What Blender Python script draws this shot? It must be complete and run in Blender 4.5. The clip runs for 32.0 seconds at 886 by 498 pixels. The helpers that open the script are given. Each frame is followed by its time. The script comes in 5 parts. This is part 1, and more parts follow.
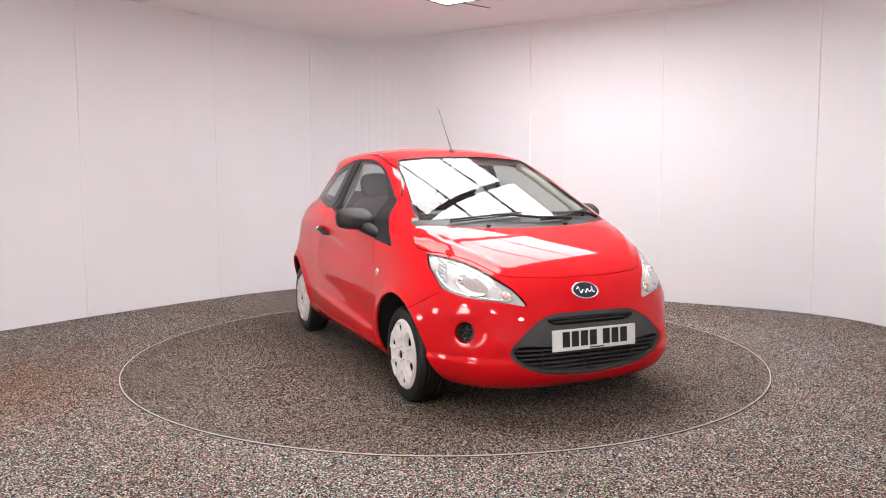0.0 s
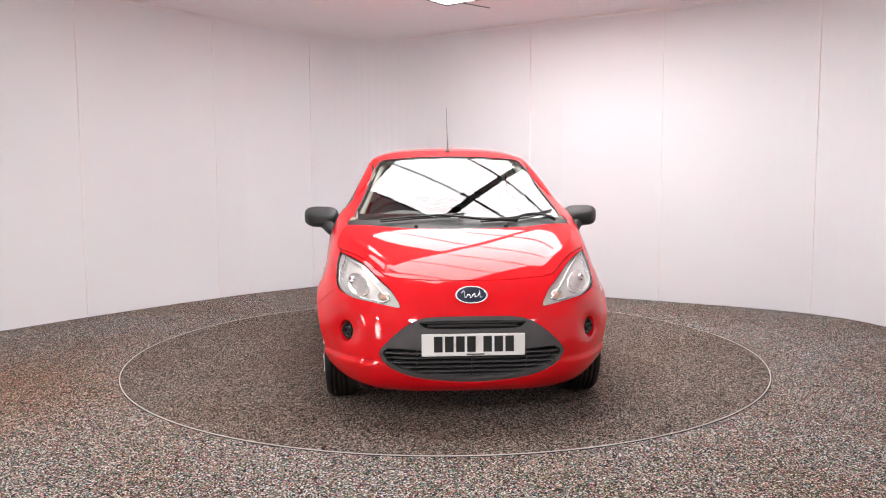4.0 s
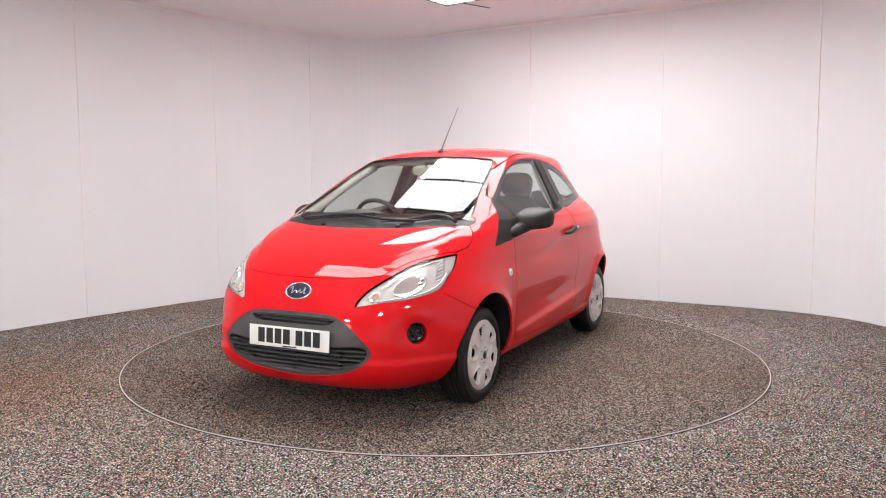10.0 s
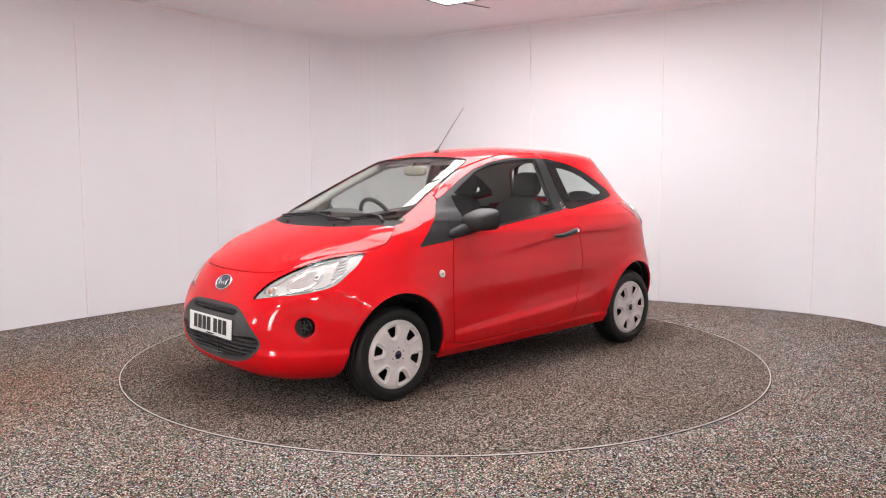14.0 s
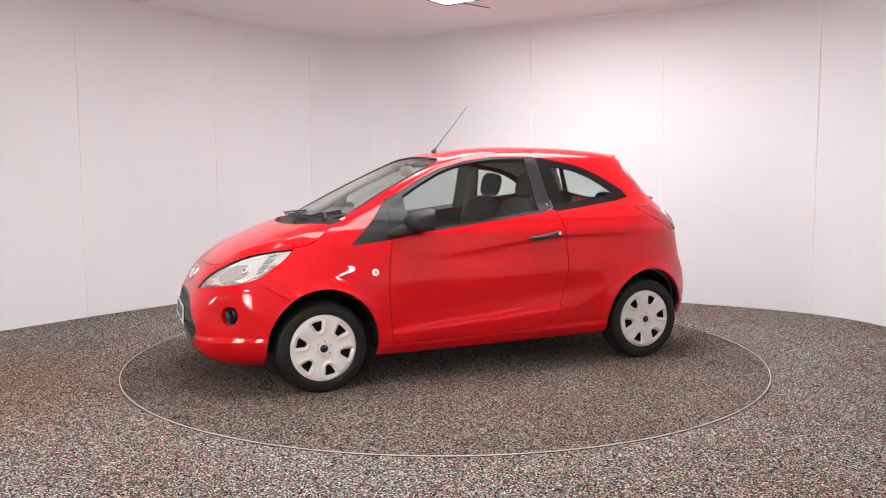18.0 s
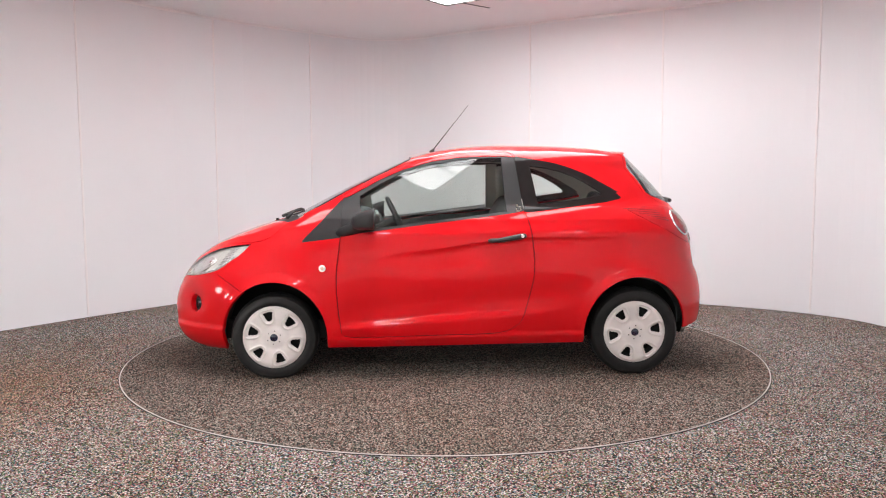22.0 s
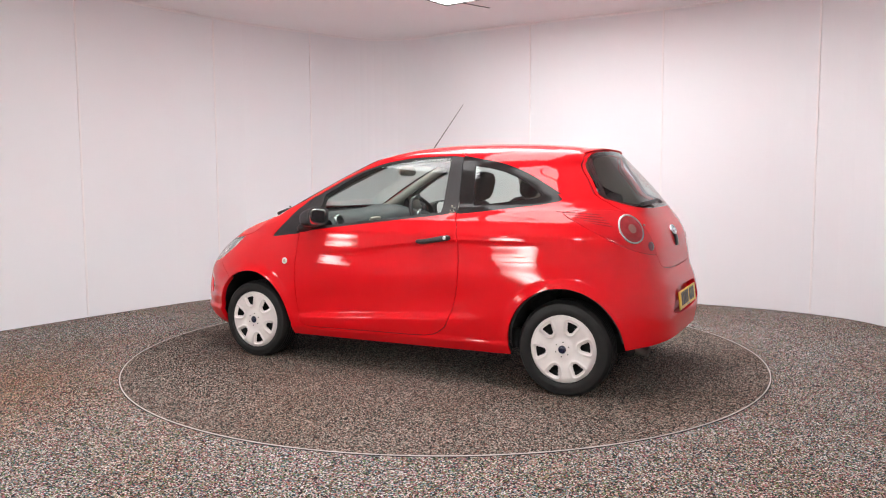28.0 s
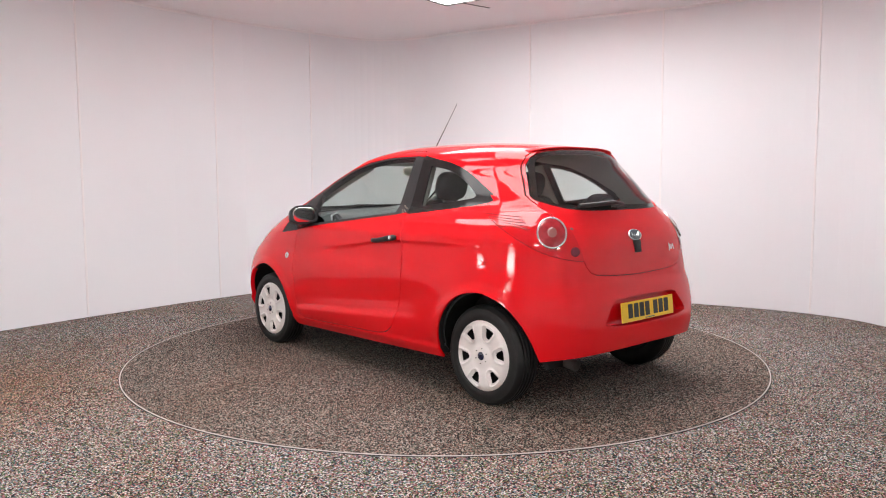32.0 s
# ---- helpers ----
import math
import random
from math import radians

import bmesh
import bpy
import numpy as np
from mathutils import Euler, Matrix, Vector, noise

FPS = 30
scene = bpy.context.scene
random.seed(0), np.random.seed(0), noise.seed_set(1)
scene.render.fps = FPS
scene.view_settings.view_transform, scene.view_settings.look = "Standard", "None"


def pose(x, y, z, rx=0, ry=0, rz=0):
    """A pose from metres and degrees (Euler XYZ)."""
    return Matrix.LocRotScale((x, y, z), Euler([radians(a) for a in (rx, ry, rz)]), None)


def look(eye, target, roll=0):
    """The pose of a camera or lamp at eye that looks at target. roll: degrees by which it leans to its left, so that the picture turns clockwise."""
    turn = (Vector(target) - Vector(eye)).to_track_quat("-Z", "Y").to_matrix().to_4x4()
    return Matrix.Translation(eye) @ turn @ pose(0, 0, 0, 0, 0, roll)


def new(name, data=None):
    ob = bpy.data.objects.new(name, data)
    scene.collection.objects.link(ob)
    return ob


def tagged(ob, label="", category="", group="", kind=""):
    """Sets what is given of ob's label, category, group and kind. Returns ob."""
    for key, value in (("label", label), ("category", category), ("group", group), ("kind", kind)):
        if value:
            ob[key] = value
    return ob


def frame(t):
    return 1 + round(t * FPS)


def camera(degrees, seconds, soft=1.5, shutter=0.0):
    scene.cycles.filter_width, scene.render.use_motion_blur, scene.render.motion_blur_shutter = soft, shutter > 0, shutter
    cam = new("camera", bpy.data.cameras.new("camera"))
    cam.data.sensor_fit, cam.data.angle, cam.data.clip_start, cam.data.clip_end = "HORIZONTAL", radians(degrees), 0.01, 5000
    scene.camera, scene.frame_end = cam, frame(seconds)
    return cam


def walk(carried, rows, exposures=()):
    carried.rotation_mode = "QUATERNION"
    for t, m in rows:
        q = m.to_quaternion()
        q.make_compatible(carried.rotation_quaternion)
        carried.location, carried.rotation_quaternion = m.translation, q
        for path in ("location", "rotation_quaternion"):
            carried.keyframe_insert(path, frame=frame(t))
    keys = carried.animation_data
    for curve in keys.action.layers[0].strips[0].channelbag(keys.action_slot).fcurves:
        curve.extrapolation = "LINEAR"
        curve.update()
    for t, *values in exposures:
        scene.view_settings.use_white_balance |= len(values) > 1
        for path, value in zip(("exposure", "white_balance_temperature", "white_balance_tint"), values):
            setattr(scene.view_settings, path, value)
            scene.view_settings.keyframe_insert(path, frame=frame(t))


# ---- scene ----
# The camera stands still; the car turns on a turntable whose centre is the origin.
cam = camera(59.6, 32.0, 1.1)
EYE = (0.0, -5.663, 1.256)
AIM = (-0.00175, -4.667, 1.1665)
walk(cam, [(0.0, look(EYE, AIM, -0.227)), (32.0, look(EYE, AIM, -0.227))])

# ---------------------------------------------------------------- light
world = bpy.data.worlds.new("world")
scene.world = world
world.use_nodes = True
world.node_tree.nodes["Background"].inputs[0].default_value = (0.9, 0.93, 1.0, 1)
world.node_tree.nodes["Background"].inputs[1].default_value = 0.03
scene.view_settings.exposure = 2.0

CEIL = 2.95


# ---------------------------------------------------------------- materials
def material(name, colour=(0.5, 0.5, 0.5), rough=0.5, metal=0.0, coat=0.0, spec=0.5):
    m = bpy.data.materials.new(name)
    m.use_nodes = True
    b = m.node_tree.nodes["Principled BSDF"]
    b.inputs["Base Color"].default_value = (*colour, 1)
    b.inputs["Roughness"].default_value = rough
    b.inputs["Metallic"].default_value = metal
    b.inputs["Coat Weight"].default_value = coat
    b.inputs["Coat Roughness"].default_value = 0.02
    b.inputs["Specular IOR Level"].default_value = spec
    return m


def nodes(m):
    return m.node_tree.nodes, m.node_tree.links, m.node_tree.nodes["Principled BSDF"]


def vary(m, scale, low, high, detail=6, bump=0.0, bump_scale=None, rough=None):
    """Mix the colour between two tones by noise in object space, with fine relief."""
    ns, ln, b = nodes(m)
    tc = ns.new("ShaderNodeTexCoord")
    n1 = ns.new("ShaderNodeTexNoise")
    n1.inputs["Scale"].default_value, n1.inputs["Detail"].default_value = scale, detail
    ramp = ns.new("ShaderNodeValToRGB")
    ramp.color_ramp.elements[0].position, ramp.color_ramp.elements[1].position = 0.3, 0.7
    ramp.color_ramp.elements[0].color, ramp.color_ramp.elements[1].color = (*low, 1), (*high, 1)
    ln.new(tc.outputs["Object"], n1.inputs["Vector"])
    ln.new(n1.outputs["Fac"], ramp.inputs["Fac"])
    ln.new(ramp.outputs["Color"], b.inputs["Base Color"])
    if rough:
        mr = ns.new("ShaderNodeMapRange")
        mr.inputs["To Min"].default_value, mr.inputs["To Max"].default_value = rough
        ln.new(n1.outputs["Fac"], mr.inputs["Value"])
        ln.new(mr.outputs["Result"], b.inputs["Roughness"])
    if bump:
        n2 = ns.new("ShaderNodeTexNoise")
        n2.inputs["Scale"].default_value, n2.inputs["Detail"].default_value = bump_scale or scale * 8, 3
        bp = ns.new("ShaderNodeBump")
        bp.inputs["Strength"].default_value, bp.inputs["Distance"].default_value = bump, 0.002
        ln.new(tc.outputs["Object"], n2.inputs["Vector"])
        ln.new(n2.outputs["Fac"], bp.inputs["Height"])
        ln.new(bp.outputs["Normal"], b.inputs["Normal"])
    return m


def carpet(name, tones, dirt, worn=None):
    """Speckled loop-pile carpet: coloured flecks a few millimetres across over broad worn patches."""
    m = material(name, rough=0.95, spec=0.2)
    ns, ln, b = nodes(m)
    tc = ns.new("ShaderNodeTexCoord")
    vo = ns.new("ShaderNodeTexVoronoi")
    vo.inputs["Scale"].default_value = 172
    ln.new(tc.outputs["Object"], vo.inputs["Vector"])
    sep = ns.new("ShaderNodeSeparateColor")
    ln.new(vo.outputs["Color"], sep.inputs["Color"])
    ramp = ns.new("ShaderNodeValToRGB")
    ramp.color_ramp.interpolation = "CONSTANT"
    el = ramp.color_ramp.elements
    el[0].position, el[0].color = 0.0, (*tones[0], 1)
    el[1].position, el[1].color = 1.0 / len(tones), (*tones[1], 1)
    for i, c in enumerate(tones[2:], 2):
        el.new(i / len(tones)).color = (*c, 1)
    ln.new(sep.outputs["Red"], ramp.inputs["Fac"])
    big = ns.new("ShaderNodeTexNoise")
    big.inputs["Scale"].default_value, big.inputs["Detail"].default_value = 0.9, 4
    ln.new(tc.outputs["Object"], big.inputs["Vector"])
    mr = ns.new("ShaderNodeMapRange")
    mr.inputs["From Min"].default_value, mr.inputs["From Max"].default_value = 0.42, 0.62
    mr.inputs["To Max"].default_value = 0.45
    ln.new(big.outputs["Fac"], mr.inputs["Value"])
    mix = ns.new("ShaderNodeMix")
    mix.data_type, mix.blend_type = "RGBA", "MULTIPLY"
    mix.inputs["B"].default_value = (*dirt, 1)
    ln.new(mr.outputs["Result"], mix.inputs["Factor"])
    ln.new(ramp.outputs["Color"], mix.inputs["A"])
    tone = mix.outputs["Result"]
    if worn:
        # trodden rust-brown patch with a ragged edge
        away = ns.new("ShaderNodeVectorMath")
        away.operation, away.inputs[1].default_value = "DISTANCE", (*worn[:2], 0)
        ln.new(tc.outputs["Object"], away.inputs[0])
        rag = ns.new("ShaderNodeMath")
        rag.operation, rag.inputs[1].default_value = "MULTIPLY_ADD", 1.6
        ln.new(big.outputs["Fac"], rag.inputs[0])
        ln.new(away.outputs["Value"], rag.inputs[2])
        fade = ns.new("ShaderNodeMapRange")
        fade.interpolation_type = "SMOOTHSTEP"
        fade.inputs["From Min"].default_value, fade.inputs["From Max"].default_value = worn[2] + 0.8, 0.5
        fade.inputs["To Max"].default_value = 0.95
        ln.new(rag.outputs[0], fade.inputs["Value"])
        soil = ns.new("ShaderNodeMix")
        soil.data_type, soil.blend_type = "RGBA", "MULTIPLY"
        soil.inputs["B"].default_value = (0.95, 0.66, 0.47, 1)
        ln.new(fade.outputs["Result"], soil.inputs["Factor"])
        ln.new(tone, soil.inputs["A"])
        tone = soil.outputs["Result"]
    ln.new(tone, b.inputs["Base Color"])
    bp = ns.new("ShaderNodeBump")
    bp.inputs["Strength"].default_value, bp.inputs["Distance"].default_value = 0.7, 0.004
    ln.new(vo.outputs["Distance"], bp.inputs["Height"])
    ln.new(bp.outputs["Normal"], b.inputs["Normal"])
    return m


def glow(name, colour, strength):
    m = material(name, colour)
    b = m.node_tree.nodes["Principled BSDF"]
    b.inputs["Emission Color"].default_value = (*colour, 1)
    b.inputs["Emission Strength"].default_value = strength
    return m


def glass(name, tint, sheen=0.08, rough=0.0):
    """Clear thin pane: transparent with a mirror-like surface sheen."""
    m = bpy.data.materials.new(name)
    m.use_nodes = True
    ns, ln = m.node_tree.nodes, m.node_tree.links
    ns.remove(ns["Principled BSDF"])
    out = ns["Material Output"]
    tr = ns.new("ShaderNodeBsdfTransparent")
    tr.inputs["Color"].default_value = (*tint, 1)
    gl = ns.new("ShaderNodeBsdfGlossy")
    gl.inputs["Roughness"].default_value = rough
    lw = ns.new("ShaderNodeLayerWeight")
    lw.inputs["Blend"].default_value = 0.5
    pw = ns.new("ShaderNodeMath")
    pw.operation, pw.inputs[1].default_value = "POWER", 4.5
    ln.new(lw.outputs["Facing"], pw.inputs[0])
    fr = ns.new("ShaderNodeMapRange")
    fr.inputs["To Min"].default_value, fr.inputs["To Max"].default_value = sheen, 0.95
    ln.new(pw.outputs[0], fr.inputs["Value"])
    mix = ns.new("ShaderNodeMixShader")
    ln.new(fr.outputs["Result"], mix.inputs["Fac"])
    ln.new(tr.outputs["BSDF"], mix.inputs[1])
    ln.new(gl.outputs["BSDF"], mix.inputs[2])
    ln.new(mix.outputs["Shader"], out.inputs["Surface"])
    return m


M_WALL = vary(material("painted_panel", rough=0.55), 0.7, (0.778, 0.778, 0.806), (0.806, 0.806, 0.834), 3, 0.05, 60)
M_CEIL = vary(material("ceiling_board", rough=0.8), 0.8, (0.875, 0.845, 0.86), (0.90, 0.87, 0.885), 3, 0.05, 40)
M_TRIM = material("white_trim", (0.84, 0.81, 0.82), 0.4)
M_FLOOR = carpet("speckled_carpet", [(0.005, 0.005, 0.008), (0.652, 0.624, 0.601), (0.016, 0.015, 0.017), (0.326, 0.118, 0.146), (0.010, 0.010, 0.011), (0.082, 0.169, 0.206), (0.408, 0.363, 0.326), (0.008, 0.008, 0.011), (0.106, 0.177, 0.069), (0.245, 0.127, 0.077)], (0.90, 0.70, 0.56), (-2.9, -1.2, 1.7))
M_DISC = carpet("turntable_carpet", [(0.007, 0.006, 0.005), (0.463, 0.391, 0.343), (0.016, 0.015, 0.012), (0.220, 0.110, 0.083), (0.009, 0.008, 0.009), (0.101, 0.120, 0.092), (0.270, 0.229, 0.201), (0.016, 0.015, 0.014)], (0.80, 0.66, 0.55))
M_RIM = vary(material("brushed_edging", rough=0.45, metal=0.3), 6, (0.42, 0.39, 0.37), (0.58, 0.54, 0.51), 4)
M_LIGHT = glow("diffuser", (1.0, 0.992, 0.996), 2.35)
# glow of the added fill lights above the camera
M_FILL = glow("fill_diffuser", (1.0, 0.992, 0.996), 21.0)
M_SOFT = glow("softbox_cloth", (1.0, 0.98, 0.95), 2.6)
# the cloth glows most in the middle, before its bulb
ns, ln, b = nodes(M_SOFT)
tc = ns.new("ShaderNodeTexCoord")
gr = ns.new("ShaderNodeVectorMath")
gr.operation = "DISTANCE"
gr.inputs[1].default_value = (0, 0.5, 0.5)
fl = ns.new("ShaderNodeVectorMath")
fl.operation, fl.inputs[1].default_value = "MULTIPLY", (0, 1, 1)
mr = ns.new("ShaderNodeMapRange")
mr.interpolation_type = "SMOOTHSTEP"
mr.inputs["From Min"].default_value, mr.inputs["From Max"].default_value = 0.62, 0.12
mr.inputs["To Min"].default_value, mr.inputs["To Max"].default_value = 0.3, 7.5
ln.new(tc.outputs["Generated"], fl.inputs[0])
ln.new(fl.outputs["Vector"], gr.inputs[0])
ln.new(gr.outputs["Value"], mr.inputs["Value"])
ln.new(mr.outputs["Result"], b.inputs["Emission Strength"])
M_FRAME = material("dark_frame", (0.02, 0.02, 0.022), 0.6)
M_BEAM = material("grey_beam", (0.26, 0.26, 0.26), 0.6)
M_PAINT = vary(material("red_paint", rough=0.5, coat=0.82, spec=0.03), 2.5, (0.67, 0.0030, 0.0082), (0.71, 0.0036, 0.0095), 2)
M_BLACK = material("black_plastic", (0.012, 0.012, 0.013), 0.5)
vary(M_BLACK, 9, (0.010, 0.010, 0.011), (0.016, 0.016, 0.017), 4, 0.25, 500)
M_GREYP = vary(material("grey_plastic", rough=0.5, spec=0.3), 9, (0.018, 0.017, 0.018), (0.026, 0.025, 0.026), 4, 0.25, 500)
M_GRILLE = vary(material("grained_plastic", rough=0.55, spec=0.35), 9, (0.058, 0.054, 0.056), (0.074, 0.070, 0.072), 4, 0.25, 500)
M_GLOSSB = material("gloss_black", (0.008, 0.008, 0.009), 0.12, spec=0.5)
M_RUBBER = vary(material("tyre_rubber", rough=0.48, spec=0.34), 14, (0.006, 0.006, 0.006), (0.013, 0.012, 0.012), 5, 0.2, 120)
M_TRIMW = vary(material("silver_trim_plastic", rough=0.42, metal=0.0), 12, (0.70, 0.645, 0.625), (0.77, 0.715, 0.69), 4)
M_CHROME = material("chrome", (0.82, 0.82, 0.83), 0.08, 1.0)
M_SILVER = material("silver", (0.62, 0.62, 0.63), 0.25, 1.0)
M_FRIT = vary(material("black_printed_glass", rough=0.10, spec=0.2), 8, (0.014, 0.012, 0.012), (0.020, 0.017, 0.017), 3)
M_LINER = material("dark_liner", (0.006, 0.006, 0.006), 0.9)
M_GLASS = glass("window_glass", (0.84, 0.91, 0.88), 0.085)
M_SIDEGLASS = glass("side_glass", (0.80, 0.87, 0.84), 0.07)
M_GLASSR = glass("tinted_glass", (0.72, 0.78, 0.76), 0.09)
M_LENS = glass("lamp_lens", (0.97, 0.97, 0.97), 0.05)
M_REDLENS = material("red_lens", (0.58, 0.004, 0.010), 0.10, coat=0.45, spec=0.3)
M_AMBER = material("amber_lens", (0.60, 0.36, 0.28), 0.2)
M_SEAT = vary(material("seat_fabric", rough=0.9), 40, (0.036, 0.035, 0.037), (0.062, 0.061, 0.063), 5, 0.3, 700)
M_DASH = vary(material("dash_plastic", rough=0.6), 15, (0.055, 0.060, 0.062), (0.075, 0.081, 0.083), 4, 0.2, 500)
M_CREAM = vary(material("pale_lining", rough=0.85), 20, (0.42, 0.40, 0.36), (0.48, 0.46, 0.41), 4)
M_PLATEW = material("plate_white", (0.80, 0.80, 0.78), 0.3)
M_PLATEY = material("plate_yellow", (0.88, 0.55, 0.015), 0.3)
M_INK = material("plate_ink", (0.008, 0.008, 0.008), 0.4)
M_BLUE = material("badge_blue", (0.005, 0.008, 0.040), 0.12, coat=1.0)
M_MIRROR = material("mirror_glass", (0.9, 0.92, 0.93), 0.0, 1.0)
M_HOUSING = material("lamp_silver", (0.86, 0.85, 0.83), 0.22, 0.5)
M_REFLECT = material("reflector_silver", (0.84, 0.83, 0.81), 0.12, 0.85)
# pressed facets of the reflector
ns, ln, b = nodes(M_HOUSING)
tc, vo, bp = ns.new("ShaderNodeTexCoord"), ns.new("ShaderNodeTexVoronoi"), ns.new("ShaderNodeBump")
vo.inputs["Scale"].default_value = 30
bp.inputs["Strength"].default_value, bp.inputs["Distance"].default_value = 0.35, 0.008
ln.new(tc.outputs["Object"], vo.inputs["Vector"])
ln.new(vo.outputs["Distance"], bp.inputs["Height"])
ln.new(bp.outputs["Normal"], b.inputs["Normal"])
M_TAILGREY = vary(material("smoky_red_lens", rough=0.15, coat=0.5), 30, (0.24, 0.012, 0.018), (0.32, 0.020, 0.028), 3)
M_TRIMW2 = material("pale_plastic", (0.48, 0.45, 0.37), 0.4)
M_SMOKE = material("smoky_lens", (0.16, 0.015, 0.03), 0.15, coat=0.4)
M_BOUNCE = vary(material("bounce_paint", rough=0.9), 1.5, (0.76, 0.755, 0.76), (0.80, 0.795, 0.80), 4)
M_SMOKE2 = material("pale_smoky_lens", (0.26, 0.09, 0.085), 0.2, coat=0.5)
M_STEEL = vary(material("exhaust_steel", rough=0.4, metal=1.0), 20, (0.25, 0.22, 0.20), (0.45, 0.42, 0.40), 4)


# ---------------------------------------------------------------- mesh helpers
def part(name, bm, mat, parent=None, label="", smooth=False):
    me = bpy.data.meshes.new(name)
    bm.normal_update()
    bm.to_mesh(me)
    bm.free()
    me.materials.append(mat)
    if smooth:
        me.shade_smooth()
    ob = new(name, me)
    ob.parent = parent
    if label:
        ob["label"] = label
    return ob


def empty(name, m=Matrix.Identity(4), parent=None):
    ob = new(name)
    ob.matrix_basis = m
    ob.parent = parent
    ob.empty_display_size = 0.2
    return ob


def box(bm, size, m, bevel=0.0, seg=2):
    v = bmesh.ops.create_cube(bm, size=1, matrix=m @ Matrix.Diagonal((*size, 1)))["verts"]
    if bevel:
        e = list({e for q in v for e in q.link_edges})
        bmesh.ops.bevel(bm, geom=e, offset=bevel, segments=seg, affect="EDGES", profile=0.5)
    return bm


def prism(bm, outline, m, depth):
    """Solid from a plane outline (x, y), pushed along z by depth."""
    lo = [bm.verts.new(m @ Vector((x, y, 0))) for x, y in outline]
    hi = [bm.verts.new(m @ Vector((x, y, depth))) for x, y in outline]
    n = len(outline)
    bm.faces.new(lo[::-1])
    bm.faces.new(hi)
    for i in range(n):
        bm.faces.new((lo[i], lo[(i + 1) % n], hi[(i + 1) % n], hi[i]))
    return bm


def lathe(bm, profile, m, seg=48):
    """Turn a profile of (radius, height) round the local z axis."""
    rings = []
    for r, h in profile:
        rings.append([bm.verts.new(m @ Vector((r * math.cos(a), r * math.sin(a), h)))
                      for a in (2 * math.pi * k / seg for k in range(seg))] if r > 1e-5 else [bm.verts.new(m @ Vector((0, 0, h)))])
    for a, b in zip(rings, rings[1:]):
        for k in range(seg):
            l = (k + 1) % seg
            if len(a) == 1 and len(b) > 1:
                bm.faces.new((a[0], b[k], b[l]))
            elif len(b) == 1 and len(a) > 1:
                bm.faces.new((a[k], a[l], b[0]))
            elif len(a) > 1:
                bm.faces.new((a[k], a[l], b[l], b[k]))
    return bm


def tube(bm, path, radius, seg=10, cap=True):
    """Round bar along points; radius a number or one for each point."""
    pts = [Vector(p) for p in path]
    rr = radius if hasattr(radius, "__len__") else [radius] * len(pts)
    rings = []
    for i, p in enumerate(pts):
        d = (pts[min(i + 1, len(pts) - 1)] - pts[max(i - 1, 0)]).normalized()
        u = d.cross(Vector((0, 0, 1)) if abs(d.z) < 0.9 else Vector((1, 0, 0))).normalized()
        v = d.cross(u)
        rings.append([bm.verts.new(p + rr[i] * (math.cos(a) * u + math.sin(a) * v)) for a in (2 * math.pi * k / seg for k in range(seg))])
    for a, b in zip(rings, rings[1:]):
        for k in range(seg):
            bm.faces.new((a[k], a[(k + 1) % seg], b[(k + 1) % seg], b[k]))
    if cap:
        bm.faces.new(rings[0][::-1])
        bm.faces.new(rings[-1])
    return bm


def spline(pts, n=8, closed=False):
    """Smooth curve through points of any dimension."""
    p = np.array(pts, float)
    out = []
    k = len(p)
    for i in range(k if closed else k - 1):
        a, b = p[i], p[(i + 1) % k]
        pa = p[(i - 1) % k] if closed or i else 2 * a - b
        pb = p[(i + 2) % k] if closed or i + 2 < k else 2 * b - a
        for t in np.arange(n) / n:
            out.append(0.5 * (2 * a + (b - pa) * t + (2 * pa - 5 * a + 4 * b - pb) * t * t + (3 * a - pa - 3 * b + pb) * t ** 3))
    if not closed:
        out.append(p[-1])
    return np.array(out)


# ---------------------------------------------------------------- the room
# Plan of the studio: two long walls that meet in a rounded corner, closed behind the camera.
LEFT = [(-6.00, -2.60), (-3.74, 0.75), (-3.30, 1.41), (-2.72, 2.19), (-2.17, 2.84), (-1.54, 3.40)]
CORNER_BEND = spline([(-1.54, 3.40), (-1.23, 3.69), (-0.93, 3.86), (-0.56, 3.87), (-0.21, 3.73), (0.10, 3.50)], 4)[1:]
RIGHT = [(1.28, 2.74), (2.20, 2.24)]
RIGHT_BEND = spline([(2.85, 1.86), (3.15, 1.66), (3.39, 1.44), (3.60, 1.17), (3.73, 0.81), (3.80, 0.3)], 3)
ROOM = LEFT + [tuple(p) for p in CORNER_BEND] + RIGHT + [tuple(p) for p in RIGHT_BEND] + [(3.95, -2.0), (3.95, -7.4), (-6.00, -7.4)]


def ring_wall(name, outline, z0, z1, thick, mat):
    """Wall with thickness that follows an outline, inside face on the outline."""
    bm = bmesh.new()
    n = len(outline)
    ins = [Vector((x, y, 0)) for x, y in outline]
    mid = sum(ins, Vector()) / n
    outs = []
    for i in range(n):
        d = ((ins[(i + 1) % n] - ins[i]).normalized() + (ins[i] - ins[i - 1]).normalized()).normalized()
        nrm = Vector((d.y, -d.x, 0))
        if nrm.dot(ins[i] - mid) < 0:
            nrm = -nrm
        outs.append(ins[i] + thick * nrm)
    rows = [[bm.verts.new(p + Vector((0, 0, z))) for p in q] for q, z in ((ins, z0), (ins, z1), (outs, z1), (outs, z0))]
    for a, b in zip(rows, rows[1:] + rows[:1]):
        for i in range(n):
            bm.faces.new((a[i], a[(i + 1) % n], b[(i + 1) % n], b[i]))
    bmesh.ops.recalc_face_normals(bm, faces=bm.faces)
    return tagged(part(name, bm, mat), "smooth white painted studio wall panels with rounded corner", "wall", kind="structure")


